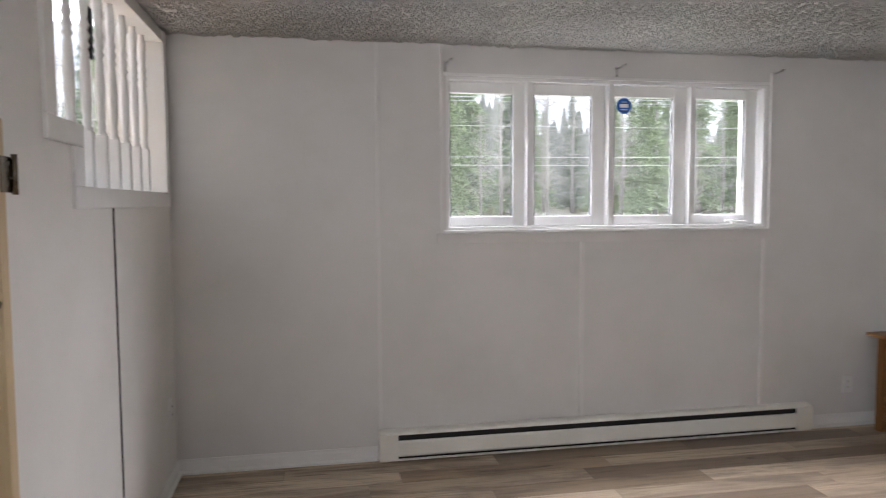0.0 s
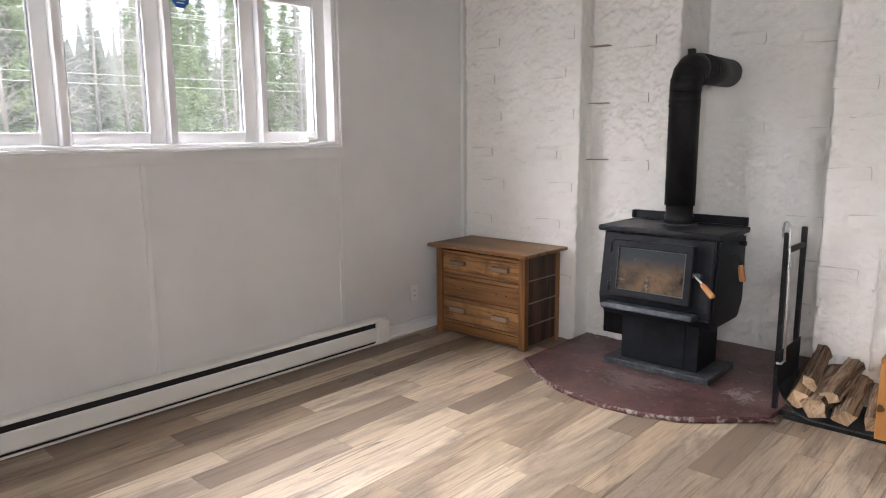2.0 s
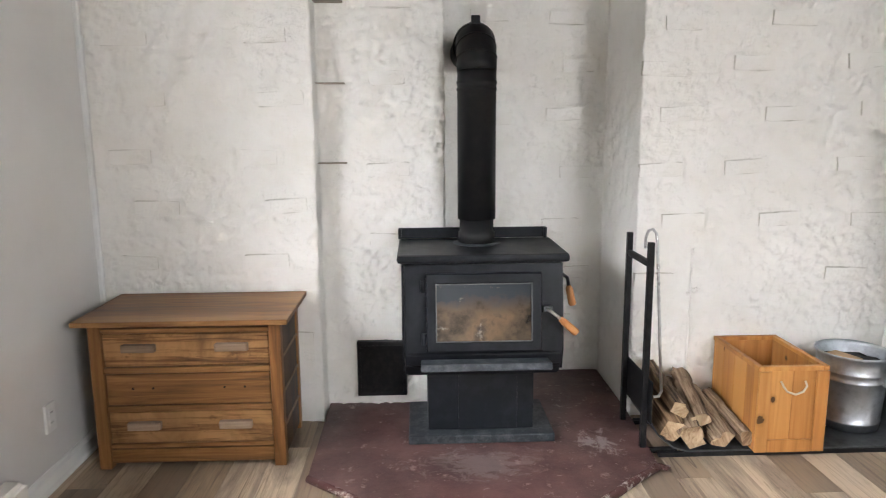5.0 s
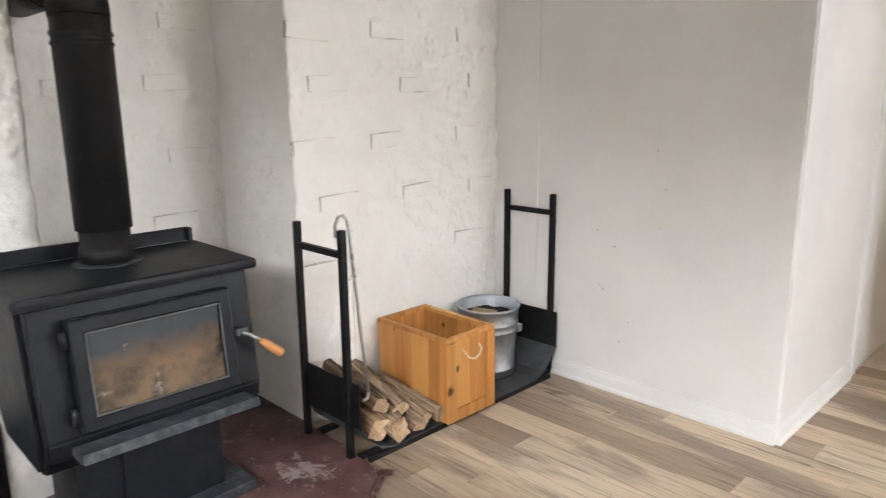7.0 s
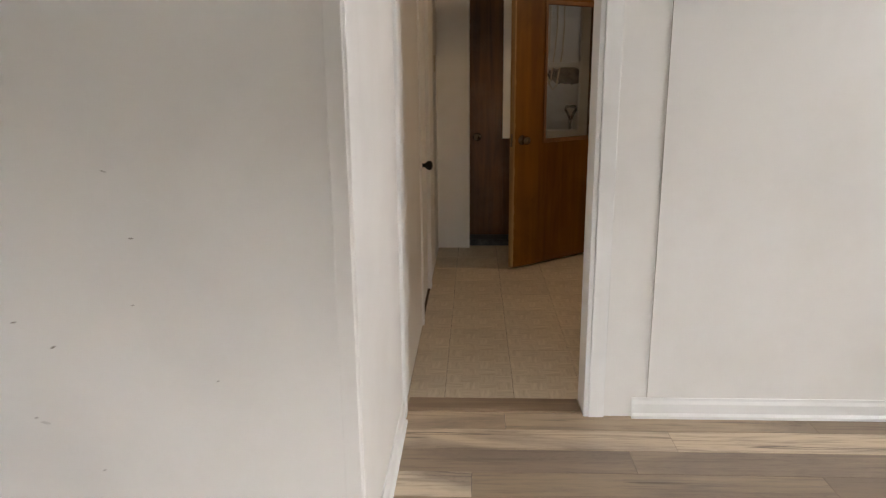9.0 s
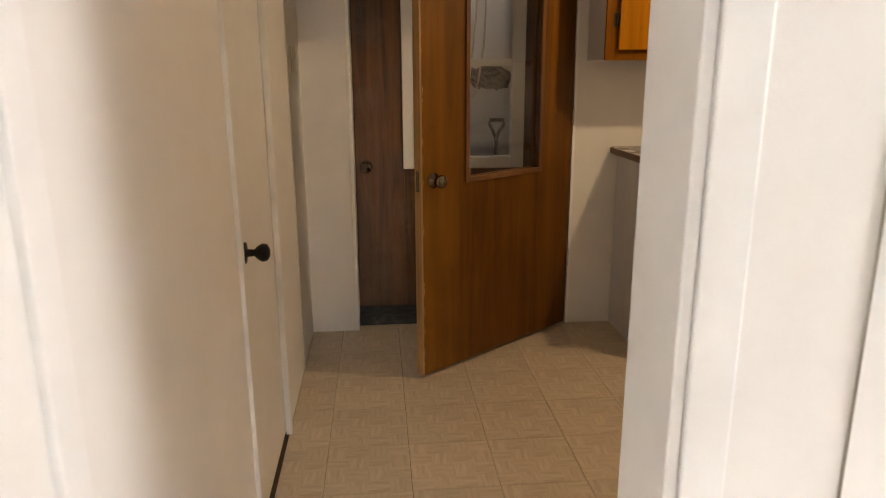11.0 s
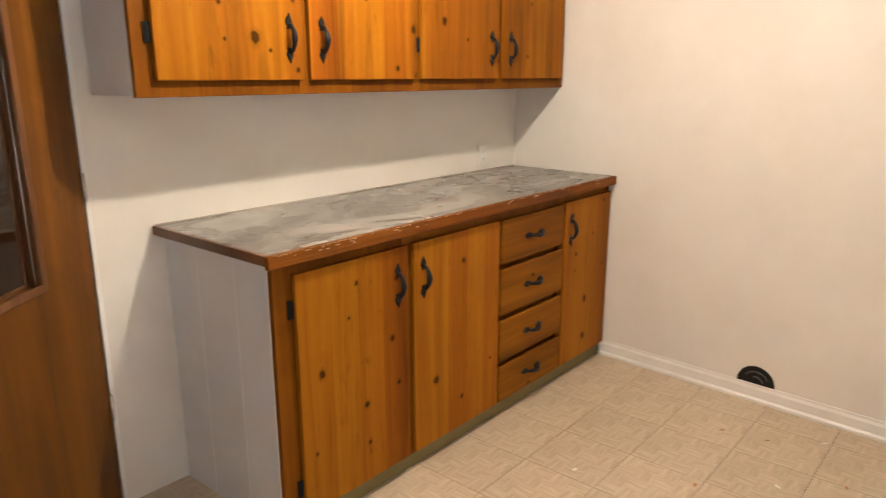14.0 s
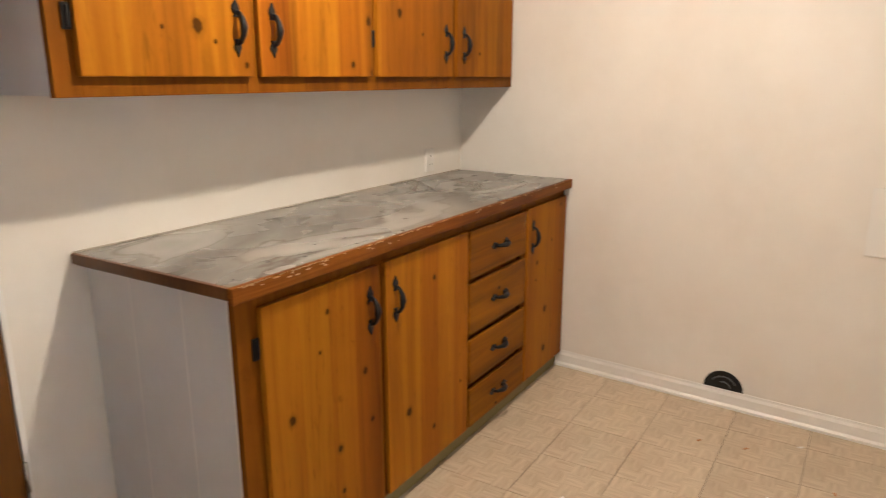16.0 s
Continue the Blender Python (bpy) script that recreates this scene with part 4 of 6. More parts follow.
for k in range(9):
    a = random.uniform(0, 6.28)
    r = bmesh.ops.create_icosphere(chips, subdivisions=1, radius=random.uniform(0.006, 0.016))["verts"]
    bmesh.ops.transform(chips, matrix=pose(3.63 + random.uniform(-0.03, 0.03), 1.72 + random.uniform(-0.035, 0.02), 0.02, 0, 0, 40 * k) @ Matrix.Diagonal((1.5, 1, 0.5, 1)), verts=r)
part("chip", chips, CHIPPED, hearth, "crumbled pale corner")


def slab_profile(profile, y0, y1, bevel=0.0):
    """A body with a given side outline (x, z) between two y."""
    bm = bmesh.new()
    a = [bm.verts.new((x, y0, z)) for x, z in profile]
    b = [bm.verts.new((x, y1, z)) for x, z in profile]
    n = len(profile)
    bm.faces.new(a)
    bm.faces.new(b[::-1])
    for k in range(n):
        bm.faces.new((a[k], b[k], b[(k + 1) % n], a[(k + 1) % n]))
    if bevel:
        bmesh.ops.bevel(bm, geom=list(bm.edges), offset=bevel, segments=2, affect="EDGES")
    return bm


def rim_frame(x0, x1, outer, inner):
    """A flat frame round an opening, as one closed body with softened edges."""
    bm = bmesh.new()
    rings = []
    for x, shrink in ((x1, 0.0), (x0 + 0.005, 0.0), (x0, 0.005)):
        a, b, c, d = outer
        e, f, g, h = inner
        big = [bm.verts.new((x, y, z)) for y, z in ((a + shrink, c + shrink), (b - shrink, c + shrink), (b - shrink, d - shrink), (a + shrink, d - shrink))]
        small = [bm.verts.new((x, y, z)) for y, z in ((e - shrink, g - shrink), (f + shrink, g - shrink), (f + shrink, h + shrink), (e - shrink, h + shrink))]
        rings.append((big, small))
    for k in range(4):
        j = (k + 1) % 4
        for (b0, s0), (b1, s1) in zip(rings, rings[1:]):
            bm.faces.new((b0[k], b0[j], b1[j], b1[k]))
            bm.faces.new((s0[k], s0[j], s1[j], s1[k]))
        for big, small in (rings[0], rings[-1]):
            bm.faces.new((big[k], big[j], small[j], small[k]))
    return bm


def wood_stove():
    t = thing("wood_stove", "black steel wood stove on a pedestal with a sooty glass door", "wood stove")
    cy, y0, y1 = 2.427, 2.095, 2.757
    part("base_plate", boxes((3.873, 4.27, cy - 0.322, cy + 0.322, 0.027, 0.066), bevel=0.006), STOVE_GREY, t, "ash-grey worn base plate")
    part("pedestal", boxes((3.935, 4.22, cy - 0.235, cy + 0.235, 0.0665, 0.36), bevel=0.006), STOVE, t)
    part("pedestal_panel", boxes((3.927, 3.9345, cy - 0.16, cy + 0.10, 0.070, 0.35), bevel=0.002), STOVE, t)
    part("firebox", slab_profile([(3.865, 0.842), (3.810, 0.46), (3.822, 0.405), (3.875, 0.345), (4.24, 0.345), (4.28, 0.43), (4.28, 0.842)], y0, y1, 0.008), STOVE, t)
    for y in (y0 - 0.013, y1 + 0.003):
        part("side_shield", slab_profile([(3.90, 0.825), (3.845, 0.47), (3.87, 0.37), (4.21, 0.37), (4.27, 0.45), (4.27, 0.825)], y, y + 0.010), STOVE, t)
    part("top_plate", boxes((3.832, 4.295, y0 - 0.030, y1 + 0.030, 0.8425, 0.878), bevel=0.014), STOVE, t, "thick black top plate with rounded corners")
    part("back_rim", boxes((4.285, 4.305, y0 - 0.012, y1 + 0.034, 0.8785, 0.928), (4.262, 4.285, y1 + 0.018, y1 + 0.034, 0.8785, 0.928), (4.262, 4.285, y0 - 0.012, y0 + 0.004, 0.8785, 0.928), bevel=0.004), STOVE, t)
    # door on the slightly sloping front
    m = pose(3.828, cy, 0.640, 0, 6.0, 0)
    dz, gz, dy0, dy1 = 0.163, 0.121, -0.238, 0.240
    door = part("door", rim_frame(-0.044, -0.006, (dy0, dy1, -dz, dz), (dy0 + 0.042, dy1 - 0.042, -gz, gz)), STOVE, t, "black cast door frame")
    door.matrix_basis = m
    part("glass", boxes((-0.036, -0.030, dy0 + 0.043, dy1 - 0.043, -gz + 0.001, gz - 0.001)), FIRE_GLASS, door, "sooty brown stained glass")
    for b in ((dy0 + 0.040, dy1 - 0.040, gz - 0.004, gz + 0.001), (dy0 + 0.040, dy1 - 0.040, -gz - 0.001, -gz + 0.004), (dy0 + 0.038, dy0 + 0.043, -gz, gz), (dy1 - 0.043, dy1 - 0.038, -gz, gz)):
        part("glass_trim", boxes((-0.047, -0.0445, *b)), TRAY, door, "thin bright retaining strip")
    for z in (-0.11, 0.11):
        part("hinge", tube(bmesh.new(), [(-0.030, dy1 + 0.012, z - 0.024), (-0.030, dy1 + 0.012, z + 0.024)], 0.010, 10), STOVE, door)
    part("latch", boxes((-0.050, -0.006, dy0 - 0.045, dy0 - 0.006, 0.0, 0.022), bevel=0.003), TRAY, door, "steel latch block")
    part("handle_shaft", tube(bmesh.new(), [(-0.050, dy0 - 0.02, 0.012), (-0.066, dy0 - 0.040, 0.0), (-0.074, dy0 - 0.075, -0.028)], 0.0065, 10), STEEL, door, "chrome handle shaft")
    part("grip", tube(bmesh.new(), [(-0.073, dy0 - 0.070, -0.025), (-0.076, dy0 - 0.085, -0.038), (-0.083, dy0 - 0.132, -0.080), (-0.085, dy0 - 0.138, -0.086)], [0.010, 0.015, 0.017, 0.012], 12), GRIP, door, "turned wooden grip")
    part("ash_lip", slab_profile([(3.818, 0.412), (3.735, 0.410), (3.712, 0.420), (3.728, 0.446), (3.735, 0.437), (3.820, 0.436)], cy - 0.275, cy + 0.265, 0.004), STOVE_GREY, t, "scuffed grey ash lip")
    part("side_knob", tube(bmesh.new(), [(4.17, y0 - 0.012, 0.795), (4.17, y0 - 0.050, 0.795)], 0.014, 10), STOVE, t)
    part("side_rod", tube(bmesh.new(), [(4.05, y0 - 0.012, 0.745), (4.05, y0 - 0.045, 0.745), (4.045, y0 - 0.066, 0.73), (4.04, y0 - 0.072, 0.69)], 0.008, 10), STOVE, t)
    part("side_grip", tube(bmesh.new(), [(4.04, y0 - 0.071, 0.695), (4.038, y0 - 0.074, 0.68), (4.032, y0 - 0.088, 0.615), (4.031, y0 - 0.090, 0.605)], [0.010, 0.016, 0.018, 0.012], 12), GRIP, t, "turned wooden grip")
    part("ash_ring", lathe(bmesh.new(), [(0.080, 0.8785), (0.108, 0.8785), (0.106, 0.882), (0.080, 0.884)], (4.145, 2.43, 0), 28), STOVE_GREY, t)


wood_stove()

pipe = thing("stove_pipe", "matte black stove pipe with an elbow into the wall", "stove pipe")
PX, PY, PR = 4.145, 2.43, 0.086
part("collar", lathe(bmesh.new(), [(0.074, 0.884), (0.083, 0.885), (0.083, 0.93), (0.077, 0.933), (0.076, 1.005), (0.0, 1.006)], (PX, PY, 0), 32), STOVE_DARK, pipe)
part("pipe", lathe(bmesh.new(), [(0.0, 0.985), (PR, 0.99), (PR, 1.555), (PR + 0.004, 1.558), (PR + 0.004, 1.566), (PR, 1.569), (PR, 1.584), (PR + 0.004, 1.587), (PR + 0.004, 1.596), (PR, 1.60), (PR, 1.645), (0.0, 1.645)], (PX, PY, 0), 32), STOVE_DARK, pipe)
bend, r0 = [], 0.14
for k in range(9):
    a = math.pi / 2 * k / 8
    bend.append((PX + r0 * (1 - math.cos(a)), PY, 1.64 + r0 * math.sin(a)))
part("elbow", tube(bmesh.new(), bend, PR + 0.002, 28), STOVE_DARK, pipe)
for k in (2, 4, 6):
    d = (Vector(bend[k + 1]) - Vector(bend[k - 1])).normalized()
    p = Vector(bend[k])
    part("seam_ring", tube(bmesh.new(), [p - d * 0.003, p + d * 0.003], PR + 0.005, 28), STOVE_DARK, pipe)
part("flue", tube(bmesh.new(), [(PX + r0, PY, 1.78), (4.80, PY, 1.78)], PR + 0.001, 28), STOVE_DARK, pipe)
for k in range(3):
    part("flue_band", tube(bmesh.new(), [(PX + r0 + 0.03 + 0.05 * k, PY, 1.78), (PX + r0 + 0.036 + 0.05 * k, PY, 1.78)], PR + 0.005, 28), STOVE_DARK, pipe)
part("flue_hanger", boxes((PX + 0.05, PX + 0.08, PY - 0.02, PY + 0.02, 1.845, 1.885), bevel=0.004), STOVE_DARK, pipe)

hatch = thing("clean_out_door", "black iron clean-out door low in the stucco wall", "clean-out door")
part("frame", boxes((4.335, 4.38, 2.762, 3.008, 0.072, 0.355), bevel=0.004), BLACK_IRON, hatch)
part("door", boxes((4.327, 4.3345, 2.78, 2.990, 0.092, 0.335), bevel=0.003), BLACK_IRON, hatch)
# slate ledges, their dark colour also holding the shadow beneath
for z in (1.968, 1.604, 1.236):
    tagged(solid("wall_tie", boxes((4.31, 4.39, 3.03, 3.17, z - 0.003, z + 0.003), bevel=0.001), DARK_LINE, "thin ledge of slate bridging the stucco corner, darkened for the shadow below it", "ledge"), group="wall ledges")


def log_rack():
    t = thing("log_rack", "black iron log rack with a grey sheet-metal tray", "log rack")
    xa, xb = 3.81, 4.10
    for y, s in ((1.735, -1), (0.458, 1)):
        for x in (xa, xb):
            part("post", boxes((x - 0.0125, x + 0.0125, y - 0.0125, y + 0.0125, 0.0, 0.925), bevel=0.002), BLACK_IRON, t)
            part("foot", boxes((x - 0.0125, x + 0.0125, min(y + s * 0.013, y + s * 0.15), max(y + s * 0.013, y + s * 0.15), 0.0, 0.018), bevel=0.002), BLACK_IRON, t)
        part("crossbar", boxes((xa + 0.013, xb - 0.013, y - 0.010, y + 0.010, 0.82, 0.845), bevel=0.002), BLACK_IRON, t)
        part("end_plate", boxes((xa - 0.05, xb + 0.02, y + s * 0.0135, y + s * 0.0185, 0.15, 0.335), bevel=0.001), BLACK_IRON, t)
        part("floor_bar", boxes((xa + 0.013, xb - 0.013, y - 0.010, y + 0.010, 0.0, 0.016), bevel=0.002), BLACK_IRON, t)
    tray = bmesh.new()
    line = [(1.713, 0.155), (1.683, 0.10), (1.62, 0.045), (1.56, 0.026), (0.63, 0.026), (0.57, 0.045), (0.508, 0.10), (0.479, 0.155)]
    up, dn = [], []
    for y, z in line:
        up.append((tray.verts.new((xa - 0.05, y, z)), tray.verts.new((xb + 0.02, y, z))))
        dn.append((tray.verts.new((xa - 0.05, y, z - 0.006)), tray.verts.new((xb + 0.02, y, z - 0.006))))
    for k in range(len(line) - 1):
        for r in (up, dn):
            tray.faces.new((r[k][0], r[k][1], r[k + 1][1], r[k + 1][0]))
        for j in (0, 1):
            tray.faces.new((up[k][j], up[k + 1][j], dn[k + 1][j], dn[k][j]))
    for k in (0, -1):
        tray.faces.new((up[k][0], up[k][1], dn[k][1], dn[k][0]))
    part("tray", tray, TRAY, t, "grey sheet-metal tray")
    for x in (xa - 0.045, xb + 0.01):
        part("runner", boxes((x - 0.010, x + 0.010, 0.52, 1.68, 0.0, 0.0195), bevel=0.002), BLACK_IRON, t)


log_rack()


def split_log(x, y, z, turn, roll, pitch, length, size, seed):
    """A split log: a wedge of wood with a rounded bark back, lying along x."""
    rnd = random.Random(seed)
    t = thing("split_log", "split firewood log with rough bark and pale ends", "log", pose(x, y, z, 0, pitch, turn) @ pose(0, 0, 0, roll), "split logs on the rack")
    arc_n, rows = 9, 15
    slant = (rnd.uniform(-0.5, 0.5), rnd.uniform(-0.5, 0.5))
    shape = [(0.0, -0.42)] + [(0.62 * math.cos(math.pi * (0.02 + 0.96 * k / arc_n)), 0.50 * math.sin(math.pi * k / arc_n) + 0.05) for k in range(arc_n + 1)]
    shape = [(a * rnd.uniform(0.82, 1.16), b * rnd.uniform(0.82, 1.16)) for a, b in shape]
    for which in ("wood", "bark"):
        bm = bmesh.new()
        rings = []
        for r in range(rows):
            u = -length / 2 + length * r / (rows - 1)
            ring = []
            for k, (a, b) in enumerate(shape):
                w = size * (1 + 0.22 * noise.noise(Vector((u * 11, k * 1.7, seed))) + 0.10 * noise.noise(Vector((u * 34, k * 3.1, seed))))
                grow = 1.0 if which == "wood" else 1.05
                ring.append(bm.verts.new((u * (0.995 if which == "bark" else 1) + 0.012 * noise.noise(Vector((k * 3, seed, r * 0.1))) * (r in (0, rows - 1)) + (slant[0 if r == 0 else 1] * b * size + 0.02 * noise.noise(Vector((a * 4, b * 4, seed + r)))) * (r in (0, rows - 1)), a * w * grow, b * w * grow)))
            rings.append(ring)
        n = len(shape)
        for p, q in zip(rings, rings[1:]):
            for k in (range(n) if which == "wood" else range(1, n - 1)):
                bm.faces.new((p[k], p[(k + 1) % n], q[(k + 1) % n], q[k]))
        if which == "wood":
            for cap in (bm.faces.new(rings[0][::-1]), bm.faces.new(rings[-1])):
                cap.material_index = 1
            part("heartwood", bm, LOG_WOOD, t).data.materials.append(LOG_END)
        else:
            part("bark", bm, BARK, t, "dark rough bark")


for k, (x, y, z, turn, roll, pitch, length, size) in enumerate((
        (3.955, 1.632, 0.165, 3, 150, -12, 0.38, 0.088), (3.935, 1.535, 0.120, -3, 20, -11, 0.40, 0.098), (3.965, 1.600, 0.232, 4, 60, -13, 0.34, 0.072),
        (3.940, 1.415, 0.108, 2, -25, -11, 0.39, 0.090), (3.965, 1.475, 0.185, -5, 15, -13, 0.36, 0.070), (3.925, 1.320, 0.100, 5, 35, -10, 0.36, 0.070))):
    split_log(x, y, z, turn, roll, pitch, length, size, k + 1)

crack = bmesh.new()
tube(crack, [(4.187 + 0.003 * noise.noise(Vector((0, 3, z * 9))), 1.405 + 0.004 * noise.noise(Vector((1, 2, z * 14))), z) for z in (0.20 + 0.03 * k for k in range(22))], 0.006, 6)
for q in range(7):
    r = bmesh.ops.create_icosphere(crack, subdivisions=2, radius=0.009)["verts"]
    bmesh.ops.translate(crack, vec=(4.190, 1.400 + 0.028 * (random.random() - 0.5) * q / 2, 0.62 + 0.03 * (random.random() - 0.5)), verts=r)
structure("trim", crack, STUCCO, "plastered-over seam on the stucco wall", "trim")

poker = thing("fire_poker", "thin steel fire poker leaning on the rack", "poker")
loop = [(3.818, 1.757, 0.90), (3.815, 1.758, 0.945), (3.806, 1.75, 0.975), (3.798, 1.735, 0.982), (3.793, 1.722, 0.965), (3.788, 1.717, 0.92), (3.762, 1.70, 0.55), (3.745, 1.687, 0.30)]
part("rod", tube(bmesh.new(), loop, 0.006, 8), STEEL, poker)
part("hook", tube(bmesh.new(), [(3.745, 1.687, 0.303), (3.736, 1.70, 0.285), (3.732, 1.722, 0.285)], 0.006, 8), STEEL, poker)


def crate():
    t = thing("wooden_crate", "open honey-coloured pine crate with rope handles", "crate")
    x0, x1, y0, y1, z0, z1, w = 3.735, 4.175, 0.985, 1.280, 0.027, 0.405, 0.018
    for k in range(4):
        a, b = x0 + (x1 - x0) * k / 4, x0 + (x1 - x0) * (k + 1) / 4
        part("board", boxes((a + 0.0005, b - 0.0005, y1 - w, y1, z0, z1 - 0.02), bevel=0.002), BOX_PINE, t)
        part("board", boxes((a + 0.0005, b - 0.0005, y0, y0 + w, z0, z1 - 0.02), bevel=0.002), BOX_PINE, t)
    for k in range(2):
        a, b = y0 + w + (y1 - y0 - 2 * w) * k / 2, y0 + w + (y1 - y0 - 2 * w) * (k + 1) / 2
        part("board", boxes((x0, x0 + w, a + 0.0005, b - 0.0005, z0, z1 - 0.02), bevel=0.002), BOX_PINE, t)
        part("board", boxes((x1 - w, x1, a + 0.0005, b - 0.0005, z0, z1 - 0.02), bevel=0.002), BOX_PINE, t)
    part("base", boxes((x0 + w, x1 - w, y0 + w, y1 - w, z0, z0 + 0.014)), BOX_PINE, t)
    for b in ((x0 - 0.004, x1 + 0.004, y1 - w - 0.002, y1 + 0.004), (x0 - 0.004, x1 + 0.004, y0 - 0.004, y0 + w + 0.002), (x0 - 0.004, x0 + w + 0.002, y0 + w + 0.003, y1 - w - 0.003), (x1 - w - 0.002, x1 + 0.004, y0 + w + 0.003, y1 - w - 0.003)):
        part("rim", boxes((*b, z1 - 0.0195, z1), bevel=0.003), BOX_PINE, t)
    part("cleat", boxes((x0 - 0.012, x0 - 0.0005, y0 - 0.002, y0 + 0.05, z0, z1 - 0.02), bevel=0.003), BOX_PINE, t)
    part("cleat", boxes((x0 - 0.012, x0 - 0.0005, y1 - 0.05, y1 + 0.002, z0, z1 - 0.02), bevel=0.003), BOX_PINE, t)
    part("cleat", boxes((x0 - 0.012, x0 - 0.0005, y0 + 0.051, y1 - 0.051, z0, z0 + 0.055), bevel=0.003), BOX_PINE, t)
    ym = (y0 + y1) / 2
    rope = [(x0 - 0.002, ym + 0.052, z1 - 0.065), (x0 - 0.020, ym + 0.050, z1 - 0.080), (x0 - 0.025, ym + 0.034, z1 - 0.102), (x0 - 0.027, ym, z1 - 0.114), (x0 - 0.025, ym - 0.034, z1 - 0.102), (x0 - 0.020, ym - 0.050, z1 - 0.080), (x0 - 0.002, ym - 0.052, z1 - 0.065)]
    part("rope_handle", tube(bmesh.new(), rope, 0.0045, 8), ROPE, t, "white rope handle")


crate()


def bucket():
    t = thing("metal_bucket", "ribbed galvanised steel ash bucket with kindling", "bucket")
    cx, cy, z = 4.015, 0.70, 0.027
    prof = [(0.0, 0.012), (0.122, 0.012), (0.124, 0.0), (0.130, 0.0), (0.1315, 0.030), (0.1345, 0.033), (0.1345, 0.039), (0.132, 0.042), (0.1445, 0.225), (0.148, 0.228), (0.148, 0.235), (0.1455, 0.238), (0.147, 0.262), (0.1505, 0.265), (0.1505, 0.272), (0.148, 0.275),
            (0.1525, 0.338), (0.158, 0.341), (0.160, 0.348), (0.157, 0.354), (0.151, 0.352), (0.1475, 0.336), (0.128, 0.03), (0.0, 0.02)]
    part("body", lathe(bmesh.new(), prof, (cx, cy, z), 40), GALVANISED, t)
    for a in (0.6, 0.6 + math.pi):
        ex, ey = cx - 0.150 * math.cos(a), cy - 0.150 * math.sin(a)
        part("ear", boxes((ex - 0.016, ex + 0.016, ey - 0.016, ey + 0.016, z + 0.215, z + 0.255), bevel=0.006), GALVANISED, t)
    pts = [(cx + 0.160 * math.cos(0.6 + math.pi + math.pi * k / 12) , cy + 0.160 * math.sin(0.6 + math.pi + math.pi * k / 12), z + 0.235 - 0.05 * math.sin(math.pi * k / 12)) for k in range(13)]
    part("bail", tube(bmesh.new(), pts, 0.004, 8), STEEL, t, "wire bail handle")
    c = thing("kindling", "cardboard and dark scraps lying in the bucket", "kindling")
    part("scrap", boxes((-0.065, 0.055, -0.05, 0.045, 0, 0.014), bevel=0.003), CARD, c).matrix_basis = pose(cx - 0.015, cy + 0.055, z + 0.318, 6, -5, 35)
    bm = bmesh.new()
    lathe(bm, [(0.0, 0.300), (0.06, 0.308), (0.143, 0.296), (0.12, 0.10), (0.0, 0.10)], (cx, cy, z), 24)
    for v in bm.verts:
        v.co.z += 0.02 * noise.noise(v.co * 30)
    part("ash", bm, BLACK, c, "dark ash and charcoal")


bucket()

scuff_paint = plain("scuff_grime", (0.36, 0.335, 0.31), 0.8)
rng = random.Random(21)
for k, (x, z, w, h) in enumerate(((3.469, 0.710, 0.026, 0.012), (3.278, 1.158, 0.020, 0.005), (3.543, 0.511, 0.016, 0.006), (3.423, 0.257, 0.018, 0.006), (3.625, 1.329, 0.014, 0.005), (3.231, 0.994, 0.022, 0.006), (3.562, 0.776, 0.020, 0.009),
                                  (3.52, 0.497, 0.030, 0.006), (3.248, 0.823, 0.010, 0.006), (3.38, 0.36, 0.014, 0.005), (3.05, 0.62, 0.012, 0.005))):
    outline = [(0.8 * w * rng.uniform(0.6, 1.1) * math.cos(a) / 2, 0.6 * h * rng.uniform(0.5, 1.2) * math.sin(a) / 2) for a in (math.pi * 2 * q / 9 for q in range(9))]
    mark = part("scuff", prism(bmesh.new(), outline, 0.0, 0.0006), scuff_paint, wall_south)
    mark.matrix_basis = pose(x, 0.4401, z, -90, rng.uniform(-25, 25), 0)

switch = thing("light_switch", "beige light switch plate on the passage wall", "light switch", pose(SX, -3.10, 1.447, 0, 0, -90))
part("plate", boxes((-0.036, 0.036, -0.006, 0.0, -0.058, 0.058), bevel=0.002), painted("beige_plastic", (0.62, 0.54, 0.40), (0.55, 0.47, 0.35), 0.4, 60, 0.02), switch)
part("toggle", boxes((-0.005, 0.005, -0.014, -0.0055, -0.010, 0.012), bevel=0.001), PLASTIC, switch)

# ---- kitchen ----
def pull_handle(parent, m):
    """Black colonial pull: two pointed plates and a bowed grip, along local z."""
    bm = bmesh.new()
    for s in (-1, 1):
        outline = [(0.0, 0.040), (0.004, 0.032), (0.013, 0.020), (0.016, 0.012), (0.013, 0.003), (0.008, -0.004), (0.011, -0.012), (-0.011, -0.012), (-0.008, -0.004), (-0.013, 0.003), (-0.016, 0.012), (-0.013, 0.020), (-0.004, 0.032)]
        low = [bm.verts.new((u, 0.0, s * (0.042 + v))) for u, v in outline]
        top = [bm.verts.new((u * 0.75, 0.005, s * (0.042 + v * 0.9))) for u, v in outline]
        bm.faces.new(top)
        for k in range(len(outline)):
            j = (k + 1) % len(outline)
            bm.faces.new((low[k], low[j], top[j], top[k]))
    tube(bm, [(0, 0.003, -0.046), (0, 0.017, -0.040), (0, 0.028, -0.020), (0, 0.031, 0), (0, 0.028, 0.020), (0, 0.017, 0.040), (0, 0.003, 0.046)], [0.005, 0.006, 0.009, 0.0115, 0.009, 0.006, 0.005], 10)
    h = part("handle", bm, BLACK_IRON, parent, "black colonial pull")
    h.matrix_basis = m
    return h


